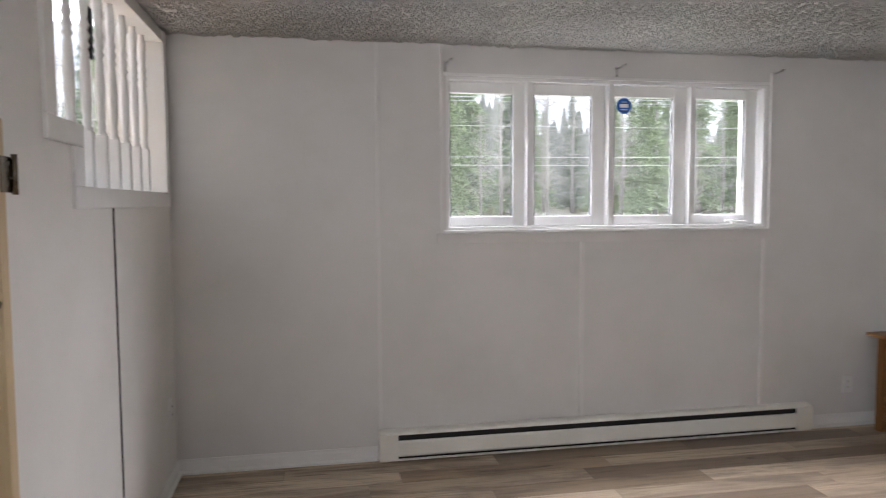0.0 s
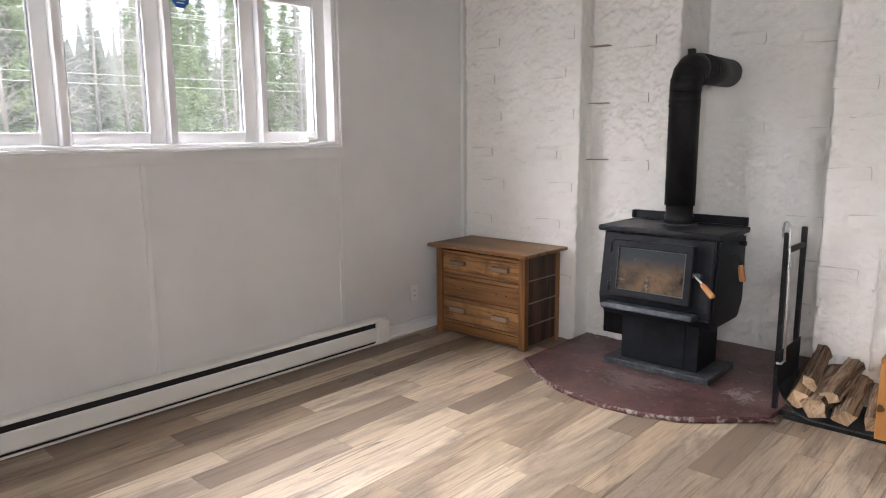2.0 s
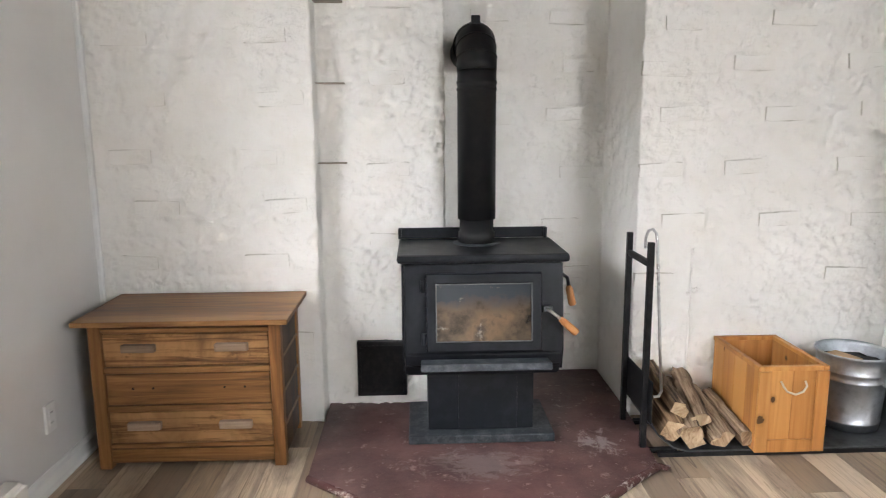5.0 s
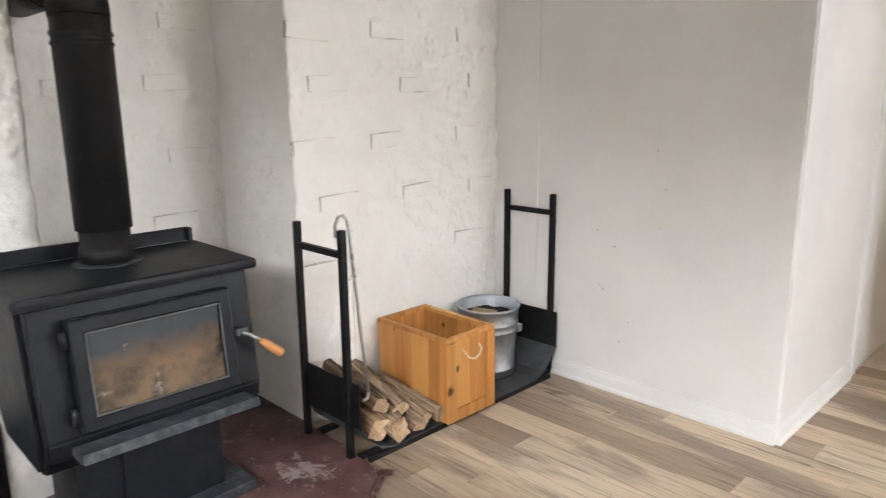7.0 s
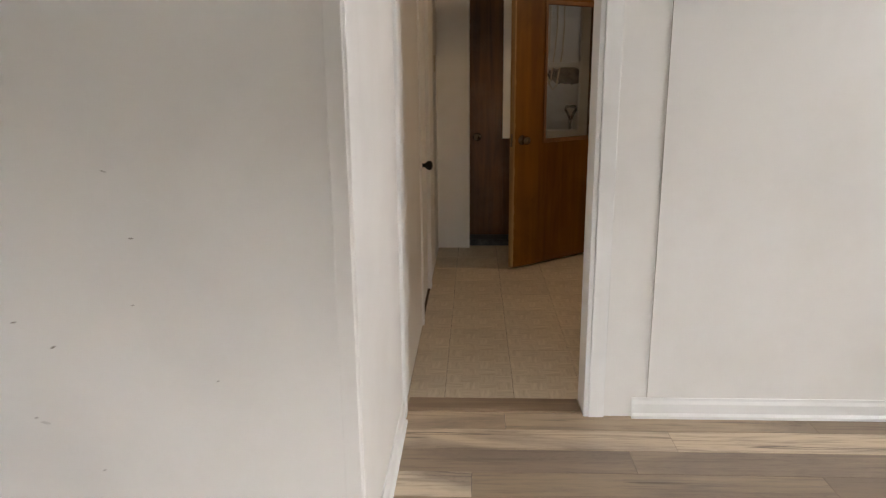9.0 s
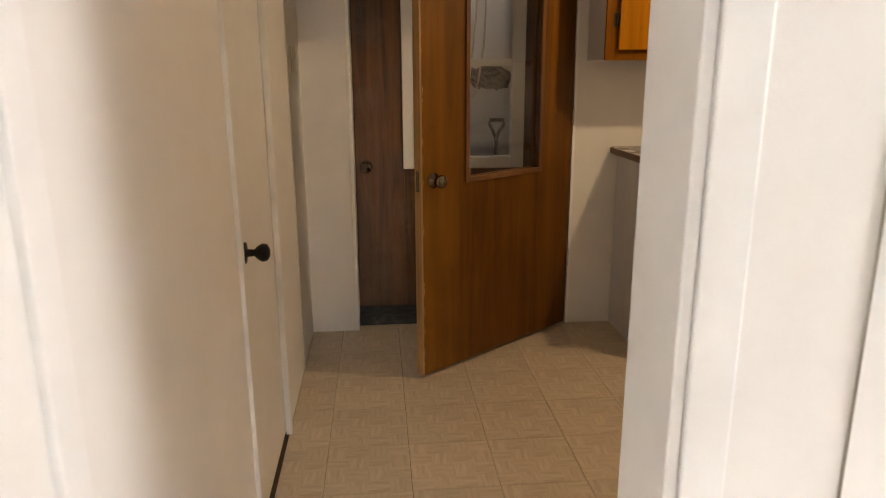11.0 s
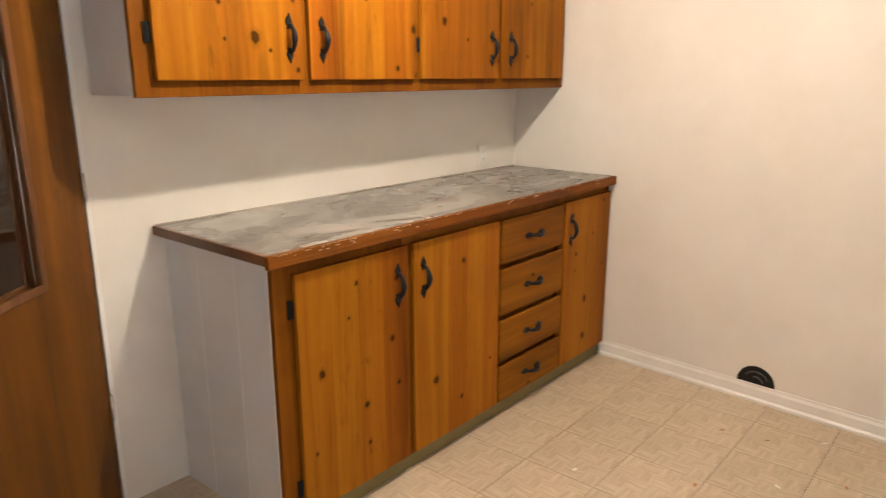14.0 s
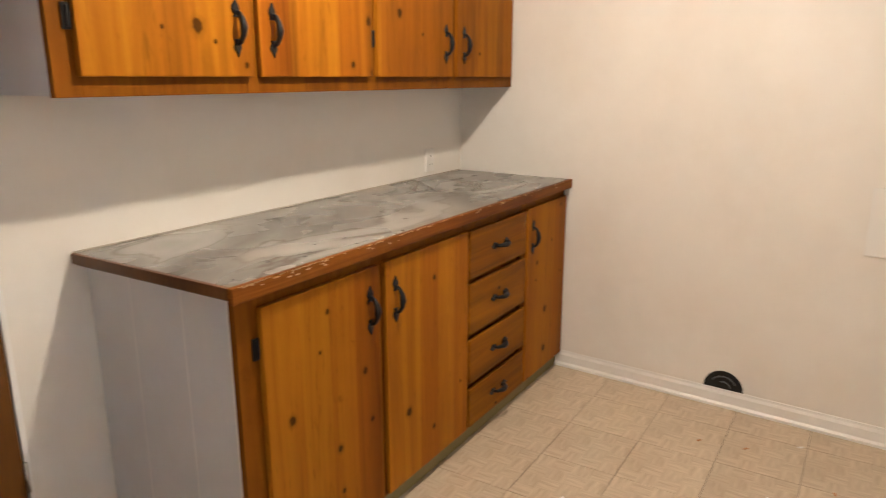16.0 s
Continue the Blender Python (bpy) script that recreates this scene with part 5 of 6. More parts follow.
def cabinet_hinge(parent, x, y, z):
    part("hinge", boxes((x - 0.011, x + 0.011, y, y + 0.006, z - 0.030, z + 0.030), (x - 0.004, x + 0.004, y, y + 0.012, z - 0.024, z + 0.024), bevel=0.002), BLACK_IRON, parent, "black hinge")


BY = -2.79
base = thing("base_cabinet", "knotty pine base cabinet with black pulls, white end", "cabinet")
part("carcass", boxes((KW + 0.002, 1.012, KS + 0.004, BY - 0.02, 0.03, 0.94)), PINE_FRAME, base)
part("end_panel", boxes((1.0125, 1.025, KS + 0.004, BY - 0.02, 0.0, 0.953), bevel=0.001), PANEL_END, base, "white painted end panel")
part("toe_board", boxes((KW + 0.002, 1.02, BY - 0.03, BY - 0.012, 0.0, 0.062), bevel=0.002), plain("green_toe_paint", (0.19, 0.155, 0.055), 0.6), base, "olive painted toe board")
# panel grooves drawn as thin lighter strips instead of cut lines
for y in (-3.22, -3.0):
    part("groove_line", boxes((1.0251, 1.0257, y - 0.0012, y + 0.0012, 0.01, 0.945)), TRIM, base, "thin lighter strip standing in for a groove of the end panel")
part("panel_edge", boxes((1.0252, 1.0335, BY - 0.0245, BY - 0.0198, 0.0, 0.951), bevel=0.001), TRIM, base, "chipped white paint edge")
for x0, x1 in ((0.955, 1.032), (0.425, 0.474), (-0.128, -0.093), (-0.645, -0.61), (KW + 0.003, -1.075)):
    part("stile", boxes((x0, x1, BY - 0.0195, BY, 0.063, 0.953), bevel=0.002), PINE_FRAME, base)
for a, b in ((0.4745, 0.9545), (-0.0925, 0.4245), (-0.6095, -0.1285), (-1.0745, -0.6455)):
    part("rail", boxes((a, b, BY - 0.0195, BY - 0.001, 0.895, 0.953), bevel=0.002), PINE_FRAME, base)
    part("rail", boxes((a, b, BY - 0.0195, BY - 0.001, 0.063, 0.10), bevel=0.002), PINE_FRAME, base)
for (a, b), side in (((0.465, 0.962), "left"), ((-0.10, 0.43), "right"), ((-1.085, -0.64), "right")):
    d = part("door", boxes((a, b, BY + 0.001, BY + 0.020, 0.078, 0.912), bevel=0.004), PINE, base, "knotty pine door")
    hx = a + 0.050 if side == "left" else b - 0.050
    pull_handle(d, pose(hx, BY + 0.020, 0.775))
    for z in (0.18, 0.80):
        if side == "left":
            cabinet_hinge(d, b + 0.010, BY + 0.0005, z)
        elif a < -0.5:
            cabinet_hinge(d, a - 0.012, BY + 0.0005, z)
for z0, z1 in ((0.078, 0.245), (0.272, 0.458), (0.484, 0.692), (0.715, 0.908)):
    d = part("drawer", boxes((-0.622, -0.118, BY + 0.001, BY + 0.020, z0, z1), bevel=0.005), PINE_FLAT, base, "pine drawer front")
    pull_handle(d, pose(-0.37, BY + 0.020, (z0 + z1) / 2, 0, 90, 0))

top = thing("countertop", "grey marbled laminate countertop with a chipped pine edge", "countertop")
part("slab", boxes((KW + 0.002, 1.055, KS + 0.003, -2.768, 0.954, 0.992), bevel=0.002), MARBLE, top)
part("front_edge", boxes((KW + 0.002, 1.068, -2.767, -2.748, 0.950, 0.9935), bevel=0.004), EDGE_WOOD, top, "varnished pine edge strip")
part("end_edge", boxes((1.0555, 1.068, KS + 0.003, -2.7675, 0.962, 0.9925), bevel=0.002), BEAD, top, "dark wood end strip")
chip_wood = plain("bare_chip_wood", (0.50, 0.33, 0.15), 0.7)
rng = random.Random(8)
chip_face = Matrix(((1, 0, 0, 0), (0, 0, 1, -2.7482), (0, 1, 0, 0), (0, 0, 0, 1)))
for k in range(120):
    x = 1.03 - 2.0 * rng.random() ** 1.7 + 0.02 * math.sin(k)
    z = 0.9930 - (0.0 if k % 2 else 0.016 * rng.random() ** 2)
    long, tall = rng.uniform(0.003, 0.016), rng.uniform(0.0010, 0.0032)
    outline = [(x + long * rng.uniform(0.5, 1.1) * math.cos(q), min(0.9936, z + tall * rng.uniform(0.4, 1.2) * math.sin(q))) for q in (math.pi * 2 * j / 9 for j in range(9))]
    part("chip", prism(bmesh.new(), outline, 0, 0.0008), chip_wood, top).matrix_basis = chip_face
for k in range(9):
    x, y = rng.uniform(-0.6, 1.02), rng.uniform(-2.90, -2.775)
    part("nick", prism(bmesh.new(), [(x + rng.uniform(0.003, 0.012) * math.cos(a), y + rng.uniform(0.002, 0.005) * math.sin(a)) for a in (math.pi * 2 * q / 7 for q in range(7))], 0.9921, 0.9925), BLACK, top, "dark nick in the laminate")
# dark strip gives the shade of the gap between counter and wall
structure("trim", boxes((KW + 0.001, 1.06, KS, KS + 0.006, 0.9925, 0.9965), bevel=0.001), DARK_LINE, "thin dark strip standing in for the shaded gap behind the counter", "trim")

UY = -3.11
upper = thing("wall_cabinet", "knotty pine wall cabinet with black pulls, white end", "cabinet")
part("carcass", boxes((KW + 0.002, 1.205, KS + 0.004, UY - 0.02, 1.452, 2.30)), PINE_FRAME, upper)
part("end_panel", boxes((1.2055, 1.218, KS + 0.004, UY - 0.02, 1.440, 2.30), bevel=0.001), PANEL_END, upper, "white painted end panel")
for x0, x1 in ((1.155, 1.224), (0.592, 0.640), (0.012, 0.062), (-0.56, -0.505), (KW + 0.003, -1.075)):
    part("stile", boxes((x0, x1, UY - 0.0195, UY, 1.436, 2.30), bevel=0.002), PINE_FRAME, upper)
for a, b in ((0.6405, 1.1545), (0.0625, 0.5915), (-0.5045, 0.0115), (-1.0745, -0.5605)):
    part("rail", boxes((a, b, UY - 0.0195, UY - 0.001, 1.436, 1.500), bevel=0.002), PINE_FRAME, upper)
    part("rail", boxes((a, b, UY - 0.0195, UY - 0.001, 2.24, 2.30), bevel=0.002), PINE_FRAME, upper)
for a, b, left in ((0.632, 1.166, True), (0.055, 0.600, False), (-0.512, 0.020, True), (-1.085, -0.553, False)):
    d = part("door", boxes((a, b, UY + 0.001, UY + 0.020, 1.484, 2.262), bevel=0.004), PINE, upper, "knotty pine door")
    pull_handle(d, pose(a + 0.055 if left else b - 0.055, UY + 0.020, 1.62))
    for z in (1.62, 2.12):
        cabinet_hinge(d, b + 0.010 if left else a - 0.010, UY + 0.0005, z)
structure("wall_bulkhead", boxes((KW + 0.001, 1.23, KS + 0.001, UY - 0.005, 2.302, H)), KITCHEN_WALL, "painted bulkhead over the wall cabinet")

SKEW = -math.degrees(math.atan(0.067))
cover = thing("access_panel", "square white access panel on the kitchen wall", "access panel", pose(west_x(-1.348), -1.348, 0.928, 0, 0, SKEW))
part("cover", boxes((0.0, 0.010, -0.131, 0.131, -0.136, 0.136), bevel=0.003), PLASTIC, cover)
vent = thing("dryer_vent", "round black dryer vent hole above the baseboard", "vent", pose(west_x(-1.952), -1.952, 0.086, 0, 0, SKEW))
vb = lathe(bmesh.new(), [(0.0, 0.002), (0.080, 0.002), (0.083, 0.004), (0.087, 0.003), (0.087, -0.002)], sides=28)
bmesh.ops.transform(vb, matrix=pose(0.0015, 0, 0, 0, 90, 0), verts=vb.verts)
part("opening", vb, BLACK, vent)
for r, lo, hi in ((0.060, 0.16, 0.80), (0.034, 0.10, 0.62)):
    rib = [(0.006, r * math.cos(q), r * math.sin(q)) for q in (math.pi * (lo + (hi - lo) * k / 12) for k in range(13))]
    part("flap", tube(bmesh.new(), rib, 0.0035, 6), TRAY, vent, "grey vent flap rim")

rng = random.Random(77)
for k, (x, y, pale) in enumerate(((-0.69, -1.79, 0), (-0.66, -1.97, 0), (-0.82, -1.60, 1), (0.03, -2.30, 1), (-0.17, -1.90, 0), (-0.52, -1.46, 0), (-0.62, -1.28, 1), (0.42, -2.43, 0), (-0.36, -1.66, 1), (0.18, -2.12, 1))):
    scrap = thing("floor_scrap", "pale paint flake lying on the tile floor" if pale else "small dark scrap lying on the tile floor", "scrap", pose(x, y, 0.0, 0, 0, rng.uniform(0, 180)), "scraps on the kitchen floor")
    outline = [(rng.uniform(0.008, 0.018) * math.cos(q), rng.uniform(0.003, 0.008) * math.sin(q)) for q in (math.pi * 2 * j / 8 for j in range(8))]
    part("flake", prism(bmesh.new(), outline, 0.0003, 0.002), TRIM if pale else GRIP, scrap)

fixture = thing("ceiling_lamp", "plain ceiling lamp holder with a bare bulb", "ceiling lamp")
part("holder", lathe(bmesh.new(), [(0.0, H - 0.001), (0.055, H - 0.001), (0.055, H - 0.02), (0.025, H - 0.05), (0.0, H - 0.05)], (0.57, -2.32, 0), 24), PLASTIC, fixture)


# ---- back doorway: open inner door, brown outer door ----
def knob(parent, m, material):
    bm = lathe(bmesh.new(), [(0.0, 0), (0.034, 0.0), (0.034, 0.005), (0.014, 0.010), (0.011, 0.030), (0.020, 0.036), (0.029, 0.048), (0.029, 0.058), (0.020, 0.068), (0.0, 0.071)], sides=22)
    k = part("door_handle", bm, material, parent, "tarnished round knob")
    k.matrix_basis = m
    return k


hx, hy, fx, fy = 1.288, -3.405, 2.130, -2.752
width = math.hypot(fx - hx, fy - hy)
angle = math.degrees(math.atan2(fy - hy, fx - hx))
swing = pose(hx, hy, 0, 0, 0, angle)
g0, g1, gz0, gz1 = 0.245 * width, 0.735 * width, 0.905, 1.84
inner = structure("door_2", boxes((0, g0, -0.04, 0, 0.018, 2.03), (g1, width - 0.012, -0.04, 0, 0.018, 2.03), (g0, g1, -0.04, 0, 0.018, gz0), (g0, g1, -0.04, 0, gz1, 2.03)), DOOR_WOOD, "open amber veneered door with a large glass pane", "door")
inner.matrix_basis = swing
rng = random.Random(31)
for k in range(26):
    x, z, hh, ww = width - 0.0125, 0.05 + 1.95 * rng.random(), rng.uniform(0.012, 0.06), rng.uniform(0.002, 0.006)
    for yy in (0.0002, ):
        part("worn_edge", prism(bmesh.new(), [(x, z - hh / 2), (x - ww * rng.uniform(0.4, 1), z - hh * 0.2), (x - ww, z + hh * 0.1), (x - ww * 0.4, z + hh * 0.35), (x, z + hh / 2)], yy, yy + 0.0006), DOOR_EDGE, inner).matrix_basis = Matrix(((1, 0, 0, 0), (0, 0, 1, 0), (0, 1, 0, 0), (0, 0, 0, 1)))
part("edge", boxes((width - 0.0118, width, -0.040, 0.0, 0.018, 2.03), bevel=0.002), DOOR_EDGE, inner, "worn bare edge of the door")
part("pane", boxes((g0, g1, -0.024, -0.019, gz0, gz1)), GLASS, inner).visible_shadow = False
for yy in (0.0005, -0.0485):
    part("bead", boxes((g0 - 0.012, g0 + 0.012, yy, yy + 0.008, gz0 - 0.012, gz1 + 0.012), (g1 - 0.012, g1 + 0.012, yy, yy + 0.008, gz0 - 0.012, gz1 + 0.012), (g0 + 0.012, g1 - 0.012, yy, yy + 0.008, gz0 - 0.012, gz0 + 0.012), (g0 + 0.012, g1 - 0.012, yy, yy + 0.008, gz1 - 0.012, gz1 + 0.012), bevel=0.002), BEAD, inner, "reddish wooden glazing bead")
knob(inner, pose(width - 0.075, 0.0, 0.925, -90, 0, 0), BRASS)
knob(inner, pose(width - 0.075, -0.04, 0.925, 90, 0, 0), BRASS)
part("latch", boxes((width - 0.0005, width + 0.002, -0.030, -0.010, 0.88, 0.97), bevel=0.0005), BRASS, inner, "worn latch plate")
for z in (0.39, 1.155, 1.82):
    part("hinge", tube(bmesh.new(), [(-0.004, 0.004, z - 0.045), (-0.004, 0.004, z + 0.045)], 0.007, 8), STEEL, inner)

AY = -3.66
outer = structure("door_3", boxes((1.281, 1.50, AY - 0.04, AY, 0.055, 2.05), (2.165, 2.437, AY - 0.04, AY, 0.055, 2.05), (1.50, 2.165, AY - 0.04, AY, 0.055, 0.865), (1.50, 2.165, AY - 0.04, AY, 2.0, 2.05), bevel=0.002), OLD_DOOR, "closed weathered dark brown back door with a white-framed window", "door")
part("window_frame", boxes((2.112, 2.170, AY - 0.045, AY + 0.018, 0.86, 2.005), (1.495, 1.565, AY - 0.045, AY + 0.018, 0.86, 2.005), (1.566, 2.111, AY - 0.045, AY + 0.018, 0.86, 0.925), (1.566, 2.111, AY - 0.045, AY + 0.018, 1.415, 1.455), (1.566, 2.111, AY - 0.045, AY + 0.018, 1.95, 2.005), bevel=0.004), TRIM, outer, "white window frame in the door")
part("pane", boxes((1.566, 2.111, AY - 0.020, AY - 0.015, 0.926, 1.414)), GLASS, outer).visible_shadow = False
part("pane", boxes((1.566, 2.111, AY - 0.020, AY - 0.015, 1.456, 1.949)), GLASS, outer).visible_shadow = False
knob(outer, pose(2.375, AY, 0.875, -90, 0, 0), BRASS)
structure("trim", boxes((1.281, 2.437, AY - 0.05, KS - 0.07, -0.005, 0.05), bevel=0.004), STOVE_GREY, "worn grey wooden door sill", "trim")

shovel = thing("shovel", "grey snow shovel hung upside down in the porch", "shovel")
SXX, SYY = 1.546, -4.25
part("shaft", tube(bmesh.new(), [(SXX, SYY, 0.0), (SXX, SYY, 0.97)], 0.014, 10), TRAY, shovel)
part("grip", tube(bmesh.new(), [(SXX, SYY, 0.96), (SXX - 0.015, SYY, 1.0), (SXX - 0.045, SYY, 1.06), (SXX - 0.042, SYY, 1.085), (SXX + 0.042, SYY, 1.085), (SXX + 0.045, SYY, 1.06), (SXX + 0.015, SYY, 1.0), (SXX, SYY, 0.96)], 0.012, 8), BLACK_IRON, shovel, "black D-shaped grip")
rng = random.Random(4)
for k in range(5):
    x0 = 1.95 - 0.06 * k
    coil = thing("cable", "loop of pale electrical cable hanging in the porch", "cable", group="hanging cables")
    pts = [(x0 + 0.10 * math.sin(a) * (1 if j < 9 else 0.7) + rng.uniform(-0.01, 0.01), -4.05 - 0.03 * k, 1.85 + (0.42 + 0.05 * k) * math.cos(a)) for j, a in enumerate(2 * math.pi * q / 18 for q in range(19))]
    part("wire", tube(bmesh.new(), pts, 0.006, 6), ROPE, coil)
coat = thing("work_clothes", "dark work clothes hanging in the porch", "clothes")
bm = bmesh.new()
bmesh.ops.create_icosphere(bm, subdivisions=4, radius=1.0)
for v in bm.verts:
    v.co = Vector((1.60 + 0.16 * v.co.x, -4.35 + 0.06 * v.co.y, 1.345 + 0.06 * v.co.z)) + 0.05 * Vector((noise.noise(v.co * 2.3), noise.noise(v.co * 2.7 + Vector((3, 0, 0))), noise.noise(v.co * 3.1)))
part("cloth", bm, plain("dark_cloth", (0.05, 0.05, 0.055), 0.9), coat)

# ---- outdoors ----
def grass_material():
    n = Nodes("spring_grass", 0.9)
    n.colour(n.mix(n.noise(3.0, 6, 0.7), (0.06, 0.075, 0.025), (0.13, 0.12, 0.055)))
    return n.m


ground_bm = bmesh.new()
bmesh.ops.create_grid(ground_bm, x_segments=40, y_segments=40, size=1)
for v in ground_bm.verts:
    x, y = v.co.x * 400, (v.co.y + 1) * 300 + NY + 0.31
    v.co = Vector((x, y, 1.05 + 0.25 * noise.noise(Vector((x * 0.05, y * 0.05, 0)))))
solid("ground", ground_bm, grass_material(), "rough spring grass and brush outside", "ground", "structure")
solid("ground_south", boxes((-400, 400, -400, NY + 0.30, -0.62, -0.45)), grass_material(), "plain ground round and behind the house", "ground", "structure")

# needles, bark and twigs paler than life: bright haze mixed into their colours
NEEDLE = [plain("hazed_needles_dark", (0.21, 0.275, 0.195), 0.8), plain("hazed_needles_light", (0.30, 0.40, 0.21), 0.8)]
TRUNK = plain("hazed_grey_bark", (0.46, 0.45, 0.43), 0.9)
TWIG = plain("hazed_bare_twigs", (0.48, 0.47, 0.45), 0.9)


def spruce(seed, height):
    rnd = random.Random(seed)
    t = thing("spruce_tree", "tall green spruce at the edge of the woods, paled with painted haze", "tree", group="woods beyond the window")
    part("trunk", tube(bmesh.new(), [(0, 0, 0), (0.03, 0, height * 0.5), (0, 0, height)], [0.11, 0.07, 0.012], 7), TRUNK, t)
    verts, faces = [], []
    z = 0.5
    while z < height:
        reach = (1 - z / height) ** 0.8 * height * 0.21 + 0.12
        for k in range(rnd.randint(5, 8)):
            a, ln = rnd.uniform(0, 6.28), reach * rnd.uniform(0.5, 1.1)
            for s in range(5):
                u = ln * (s + 0.6) / 5
                w = 0.085 * (1.3 - s / 6) * (0.6 + reach)
                for q in range(8):
                    c = Vector((math.cos(a) * u + rnd.gauss(0, 0.05), math.sin(a) * u + rnd.gauss(0, 0.05), z - 0.35 * u + rnd.gauss(0, 0.07)))
                    d = Vector((rnd.gauss(0, 1), rnd.gauss(0, 1), rnd.gauss(0, 0.5))).normalized() * w
                    e = Vector((rnd.gauss(0, 1), rnd.gauss(0, 1), rnd.gauss(0, 0.6))).normalized() * w * 0.45
                    i = len(verts)
                    verts += [c - d, c + e, c + d]
                    faces.append((i, i + 1, i + 2))
        z += 0.28
    me = bpy.data.meshes.new("crown")
    me.from_pydata(verts, [], faces)
    me.materials.append(NEEDLE[seed % 2])
    ob = new("crown", me)
    ob.parent = t
    return t


def birch(seed, height):
    rnd = random.Random(seed)
    t = thing("bare_tree", "bare pale-trunked tree with fine twigs", "tree", group="woods beyond the window")
    part("trunk", tube(bmesh.new(), [(0, 0, 0), (0.06, 0.02, height * 0.4), (-0.04, 0, height * 0.75), (0, 0, height)], [0.08, 0.06, 0.035, 0.01], 7), TRUNK, t)
    limbs = bmesh.new()
    for k in range(46):
        z = height * rnd.uniform(0.12, 0.97)
        a, ln = rnd.uniform(0, 6.28), rnd.uniform(0.5, 1.5) * (1.15 - z / height)
        p = Vector((0, 0, z))
        d = Vector((math.cos(a), math.sin(a), rnd.uniform(0.2, 0.8)))
        tip = p + d * ln
        tube(limbs, [p, p + d * ln * 0.5 + Vector((0, 0, -0.05)), tip], [0.020, 0.012, 0.004], 4, False)
        for j in range(5):
            q = p + d * ln * rnd.uniform(0.3, 1.0)
            e = Vector((rnd.gauss(0, 1), rnd.gauss(0, 1), rnd.gauss(0.2, 0.6))) * 0.32
            tube(limbs, [q, q + e], [0.008, 0.003], 3, False)
    part("limbs", limbs, TWIG, t)
    return t


protos = [spruce(1, 7.2), spruce(2, 6.2), spruce(3, 8.0), birch(4, 7.0), birch(5, 6.0)]
rng = random.Random(11)
spots = []
for row, y in enumerate((24.0, 27.0, 31.0, 36.0, 42.0)):
    for k in range(36):
        spots.append((-25 + 1.6 * k + rng.uniform(-1.1, 1.1) + row * 0.7, y + rng.uniform(-1.2, 1.2), row))
for i, (x, y, row) in enumerate(spots):
    p = protos[i % 5] if row > 0 else protos[(3, 4, 3, 0, 4)[i % 5]]
    s = rng.uniform(0.55, 1.05) * (1 + 0.10 * row)
    m = pose(x, y, 0.95, 0, 0, rng.uniform(0, 360)) @ Matrix.Diagonal((s, s, s, 1))
    if i < 5:
        protos[i % 5].matrix_basis = m if p is protos[i % 5] else pose(x, y, 0.95, 0, 0, 40 * i)
    else:
        copy_thing(p, m).scale = (s, s, s)

# far woods in one pale grey-green, the haze being part of the colour
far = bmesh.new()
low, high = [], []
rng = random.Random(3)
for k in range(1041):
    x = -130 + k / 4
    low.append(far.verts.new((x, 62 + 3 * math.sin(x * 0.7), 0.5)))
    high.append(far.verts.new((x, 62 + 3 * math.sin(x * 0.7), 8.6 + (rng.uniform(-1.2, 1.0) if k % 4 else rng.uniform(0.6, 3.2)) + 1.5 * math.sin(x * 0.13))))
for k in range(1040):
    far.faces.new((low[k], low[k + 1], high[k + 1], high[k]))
solid("backdrop_woods", far, plain("far_woods_haze_tint", (0.28, 0.31, 0.285), 0.9), "grey-green line of distant woods with haze in its colour", "backdrop", "structure")

for z, y in ((2.05, 10.0), (2.17, 10.0), (2.62, 10.0), (2.98, 10.0), (3.05, 10.1)):
    w = thing("overhead_wire", "pale overhead wire crossing before the woods", "wire", group="overhead wires")
    part("strand", tube(bmesh.new(), [(-40 + 5 * k, y, z + 0.0006 * (5 * k - 42) ** 2 + 0.012 * (k - 8)) for k in range(17)], 0.004, 6), WHITE_INK, w)

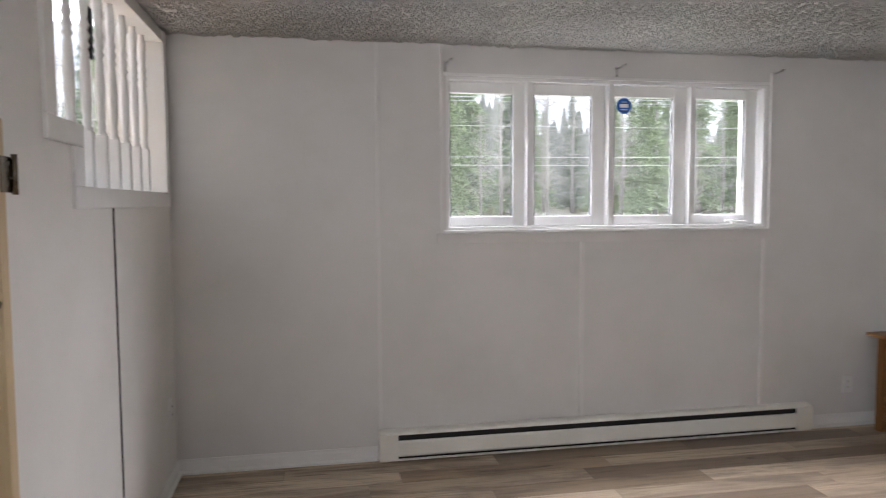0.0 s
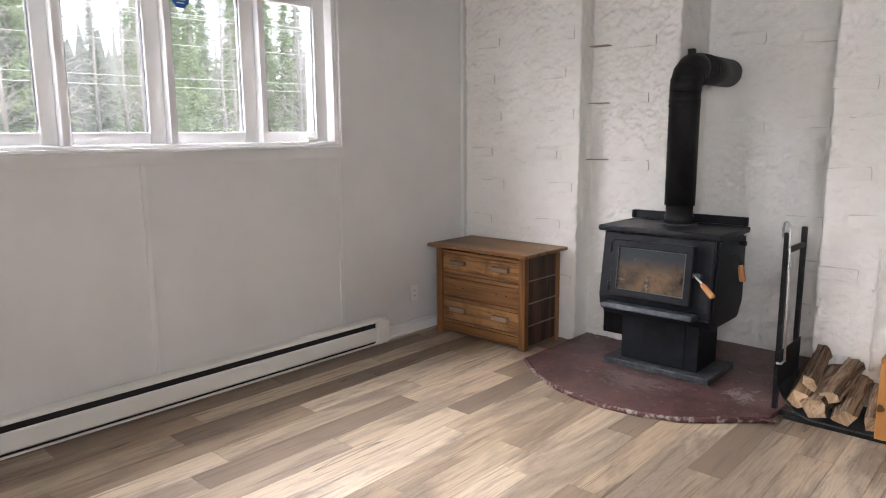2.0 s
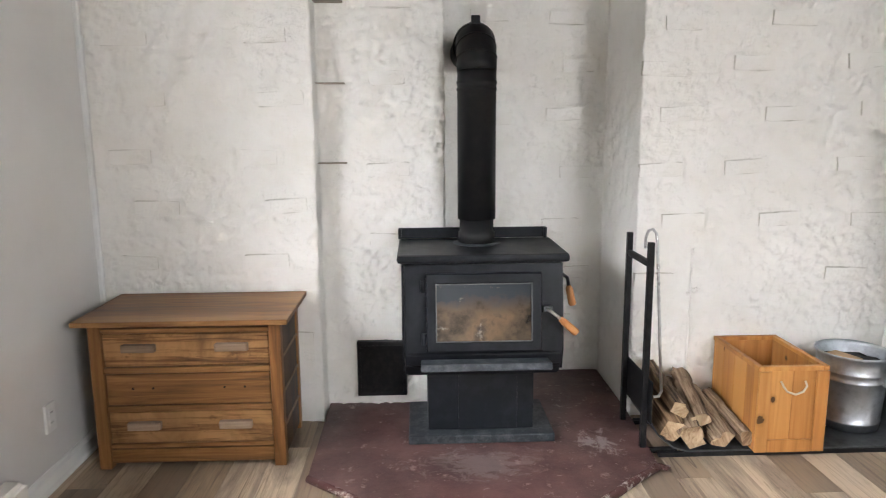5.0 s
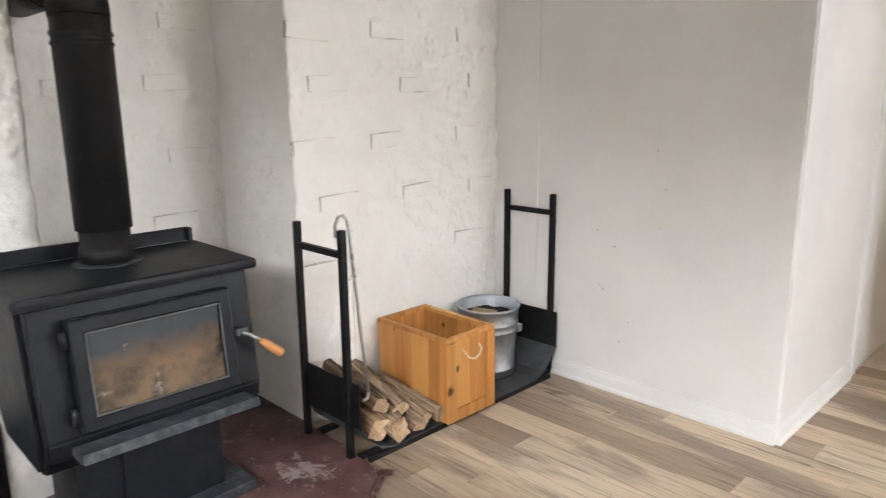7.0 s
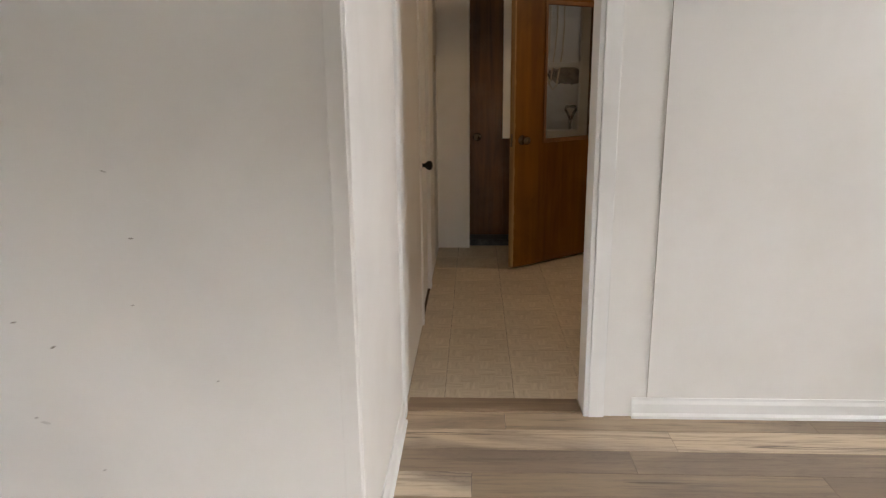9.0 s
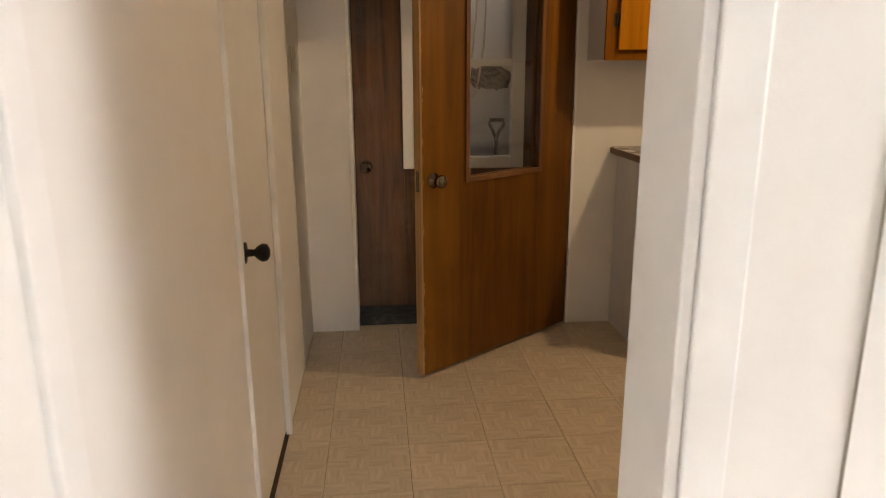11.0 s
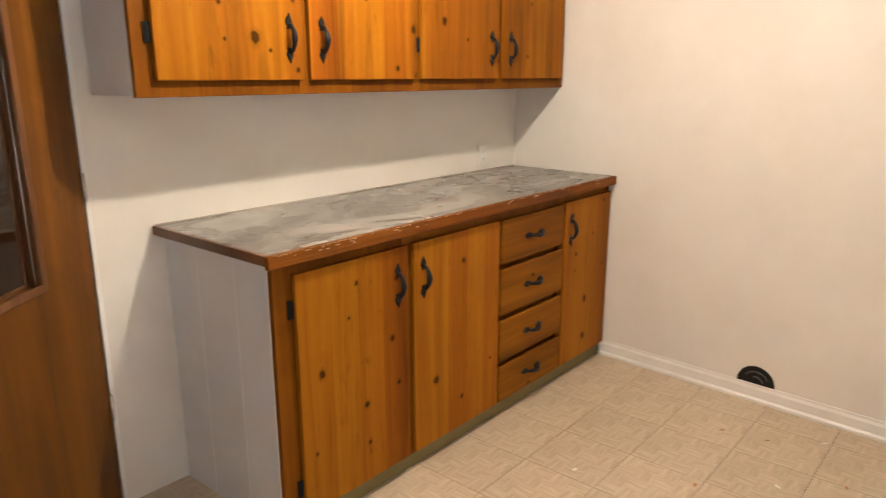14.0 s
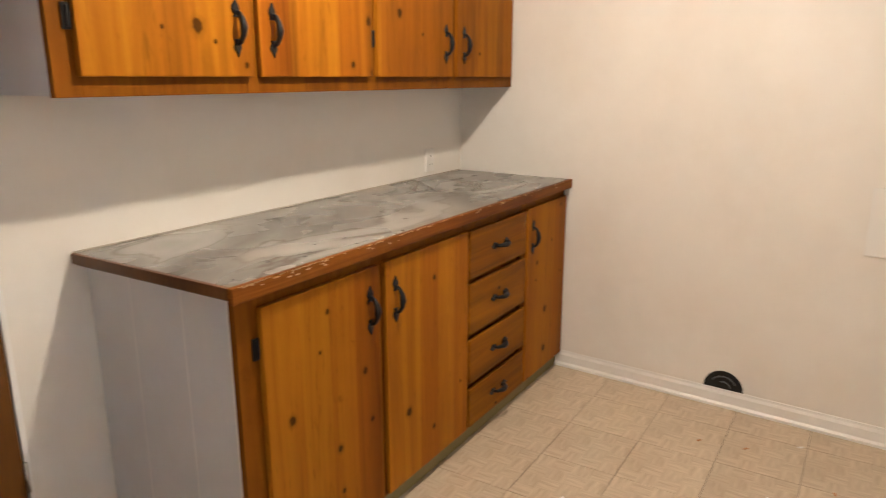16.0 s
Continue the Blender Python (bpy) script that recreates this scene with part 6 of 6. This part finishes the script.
# ---- pieces: bricks, planks, tiles ----
def brick_mesh(length, height, seed):
    rnd = random.Random(seed)
    bm = bmesh.new()
    cuboid(bm, -0.010, 0.012, -length / 2, length / 2, -height / 2, height / 2)
    cuboid(bm, -0.0045, 0.012, -length / 2 + 0.006, length / 2 - 0.006, -height / 2 - 0.003, height / 2 + 0.003)
    bmesh.ops.subdivide_edges(bm, edges=list(bm.edges), cuts=2, use_grid_fill=True)
    for v in bm.verts:
        v.co += Vector((0.0015, 0.004, 0.004)) * noise.noise(v.co * 45 + Vector((seed, 0, 0)))
        if v.co.x < 0:
            v.co.x -= 0.002 * v.co.z / height
    me = mesh_of("brick", bm, STUCCO)
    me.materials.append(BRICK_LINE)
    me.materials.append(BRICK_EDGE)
    # top and bottom faces carry the painted shadow line, ends a fainter one
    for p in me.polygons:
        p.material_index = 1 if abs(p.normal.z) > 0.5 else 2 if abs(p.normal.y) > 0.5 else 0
    return me


brick_kinds = [brick_mesh(0.185, 0.062, 1), brick_mesh(0.165, 0.058, 2), brick_mesh(0.20, 0.060, 3)]
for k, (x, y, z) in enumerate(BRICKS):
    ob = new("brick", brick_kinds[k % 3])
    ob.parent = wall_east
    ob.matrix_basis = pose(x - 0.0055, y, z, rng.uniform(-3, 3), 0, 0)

plank_meshes = {}


def floor_piece(name, parent, x0, x1, y0, y1, material, gap):
    key = (name, round(x1 - x0, 3), round(y1 - y0, 3))
    if key not in plank_meshes:
        plank_meshes[key] = mesh_of(name, boxes((-(x1 - x0) / 2 + gap, (x1 - x0) / 2 - gap, -(y1 - y0) / 2 + gap, (y1 - y0) / 2 - gap, -0.0055, 0.0), bevel=0.0008), material)
    ob = new(name, plank_meshes[key])
    ob.parent = parent
    ob.matrix_basis = pose((x0 + x1) / 2, (y0 + y1) / 2, 0)


PW, PL = 0.152, 1.22
row, y = 0, NY - 0.058 + PW
while y > -0.66:
    y0, y1 = max(y - PW, -0.66), min(y, NY)
    right = 4.95 if 1.6 < y < 3.2 else 4.34 if y > 0.42 else SX + 0.005
    x = WX - 0.05 - PL * ((row * 0.37 + 0.11 * (row % 3)) % 1.0)
    while x < right:
        a, b = max(x, WX - 0.05), min(x + PL, right)
        if b - a > 0.03:
            floor_piece("plank", floor, a, b, y0, y1, PLANK, 0.0008)
        x += PL
    y -= PW
    row += 1

TS = 0.3048
y = -0.66
while y > KS - 0.06:
    x = KW
    while x < SX:
        floor_piece("tile", kitchen_floor, x, min(x + TS, SX), max(y - TS, KS - 0.08), y, TILE, 0.0009)
        x += TS
    y -= TS
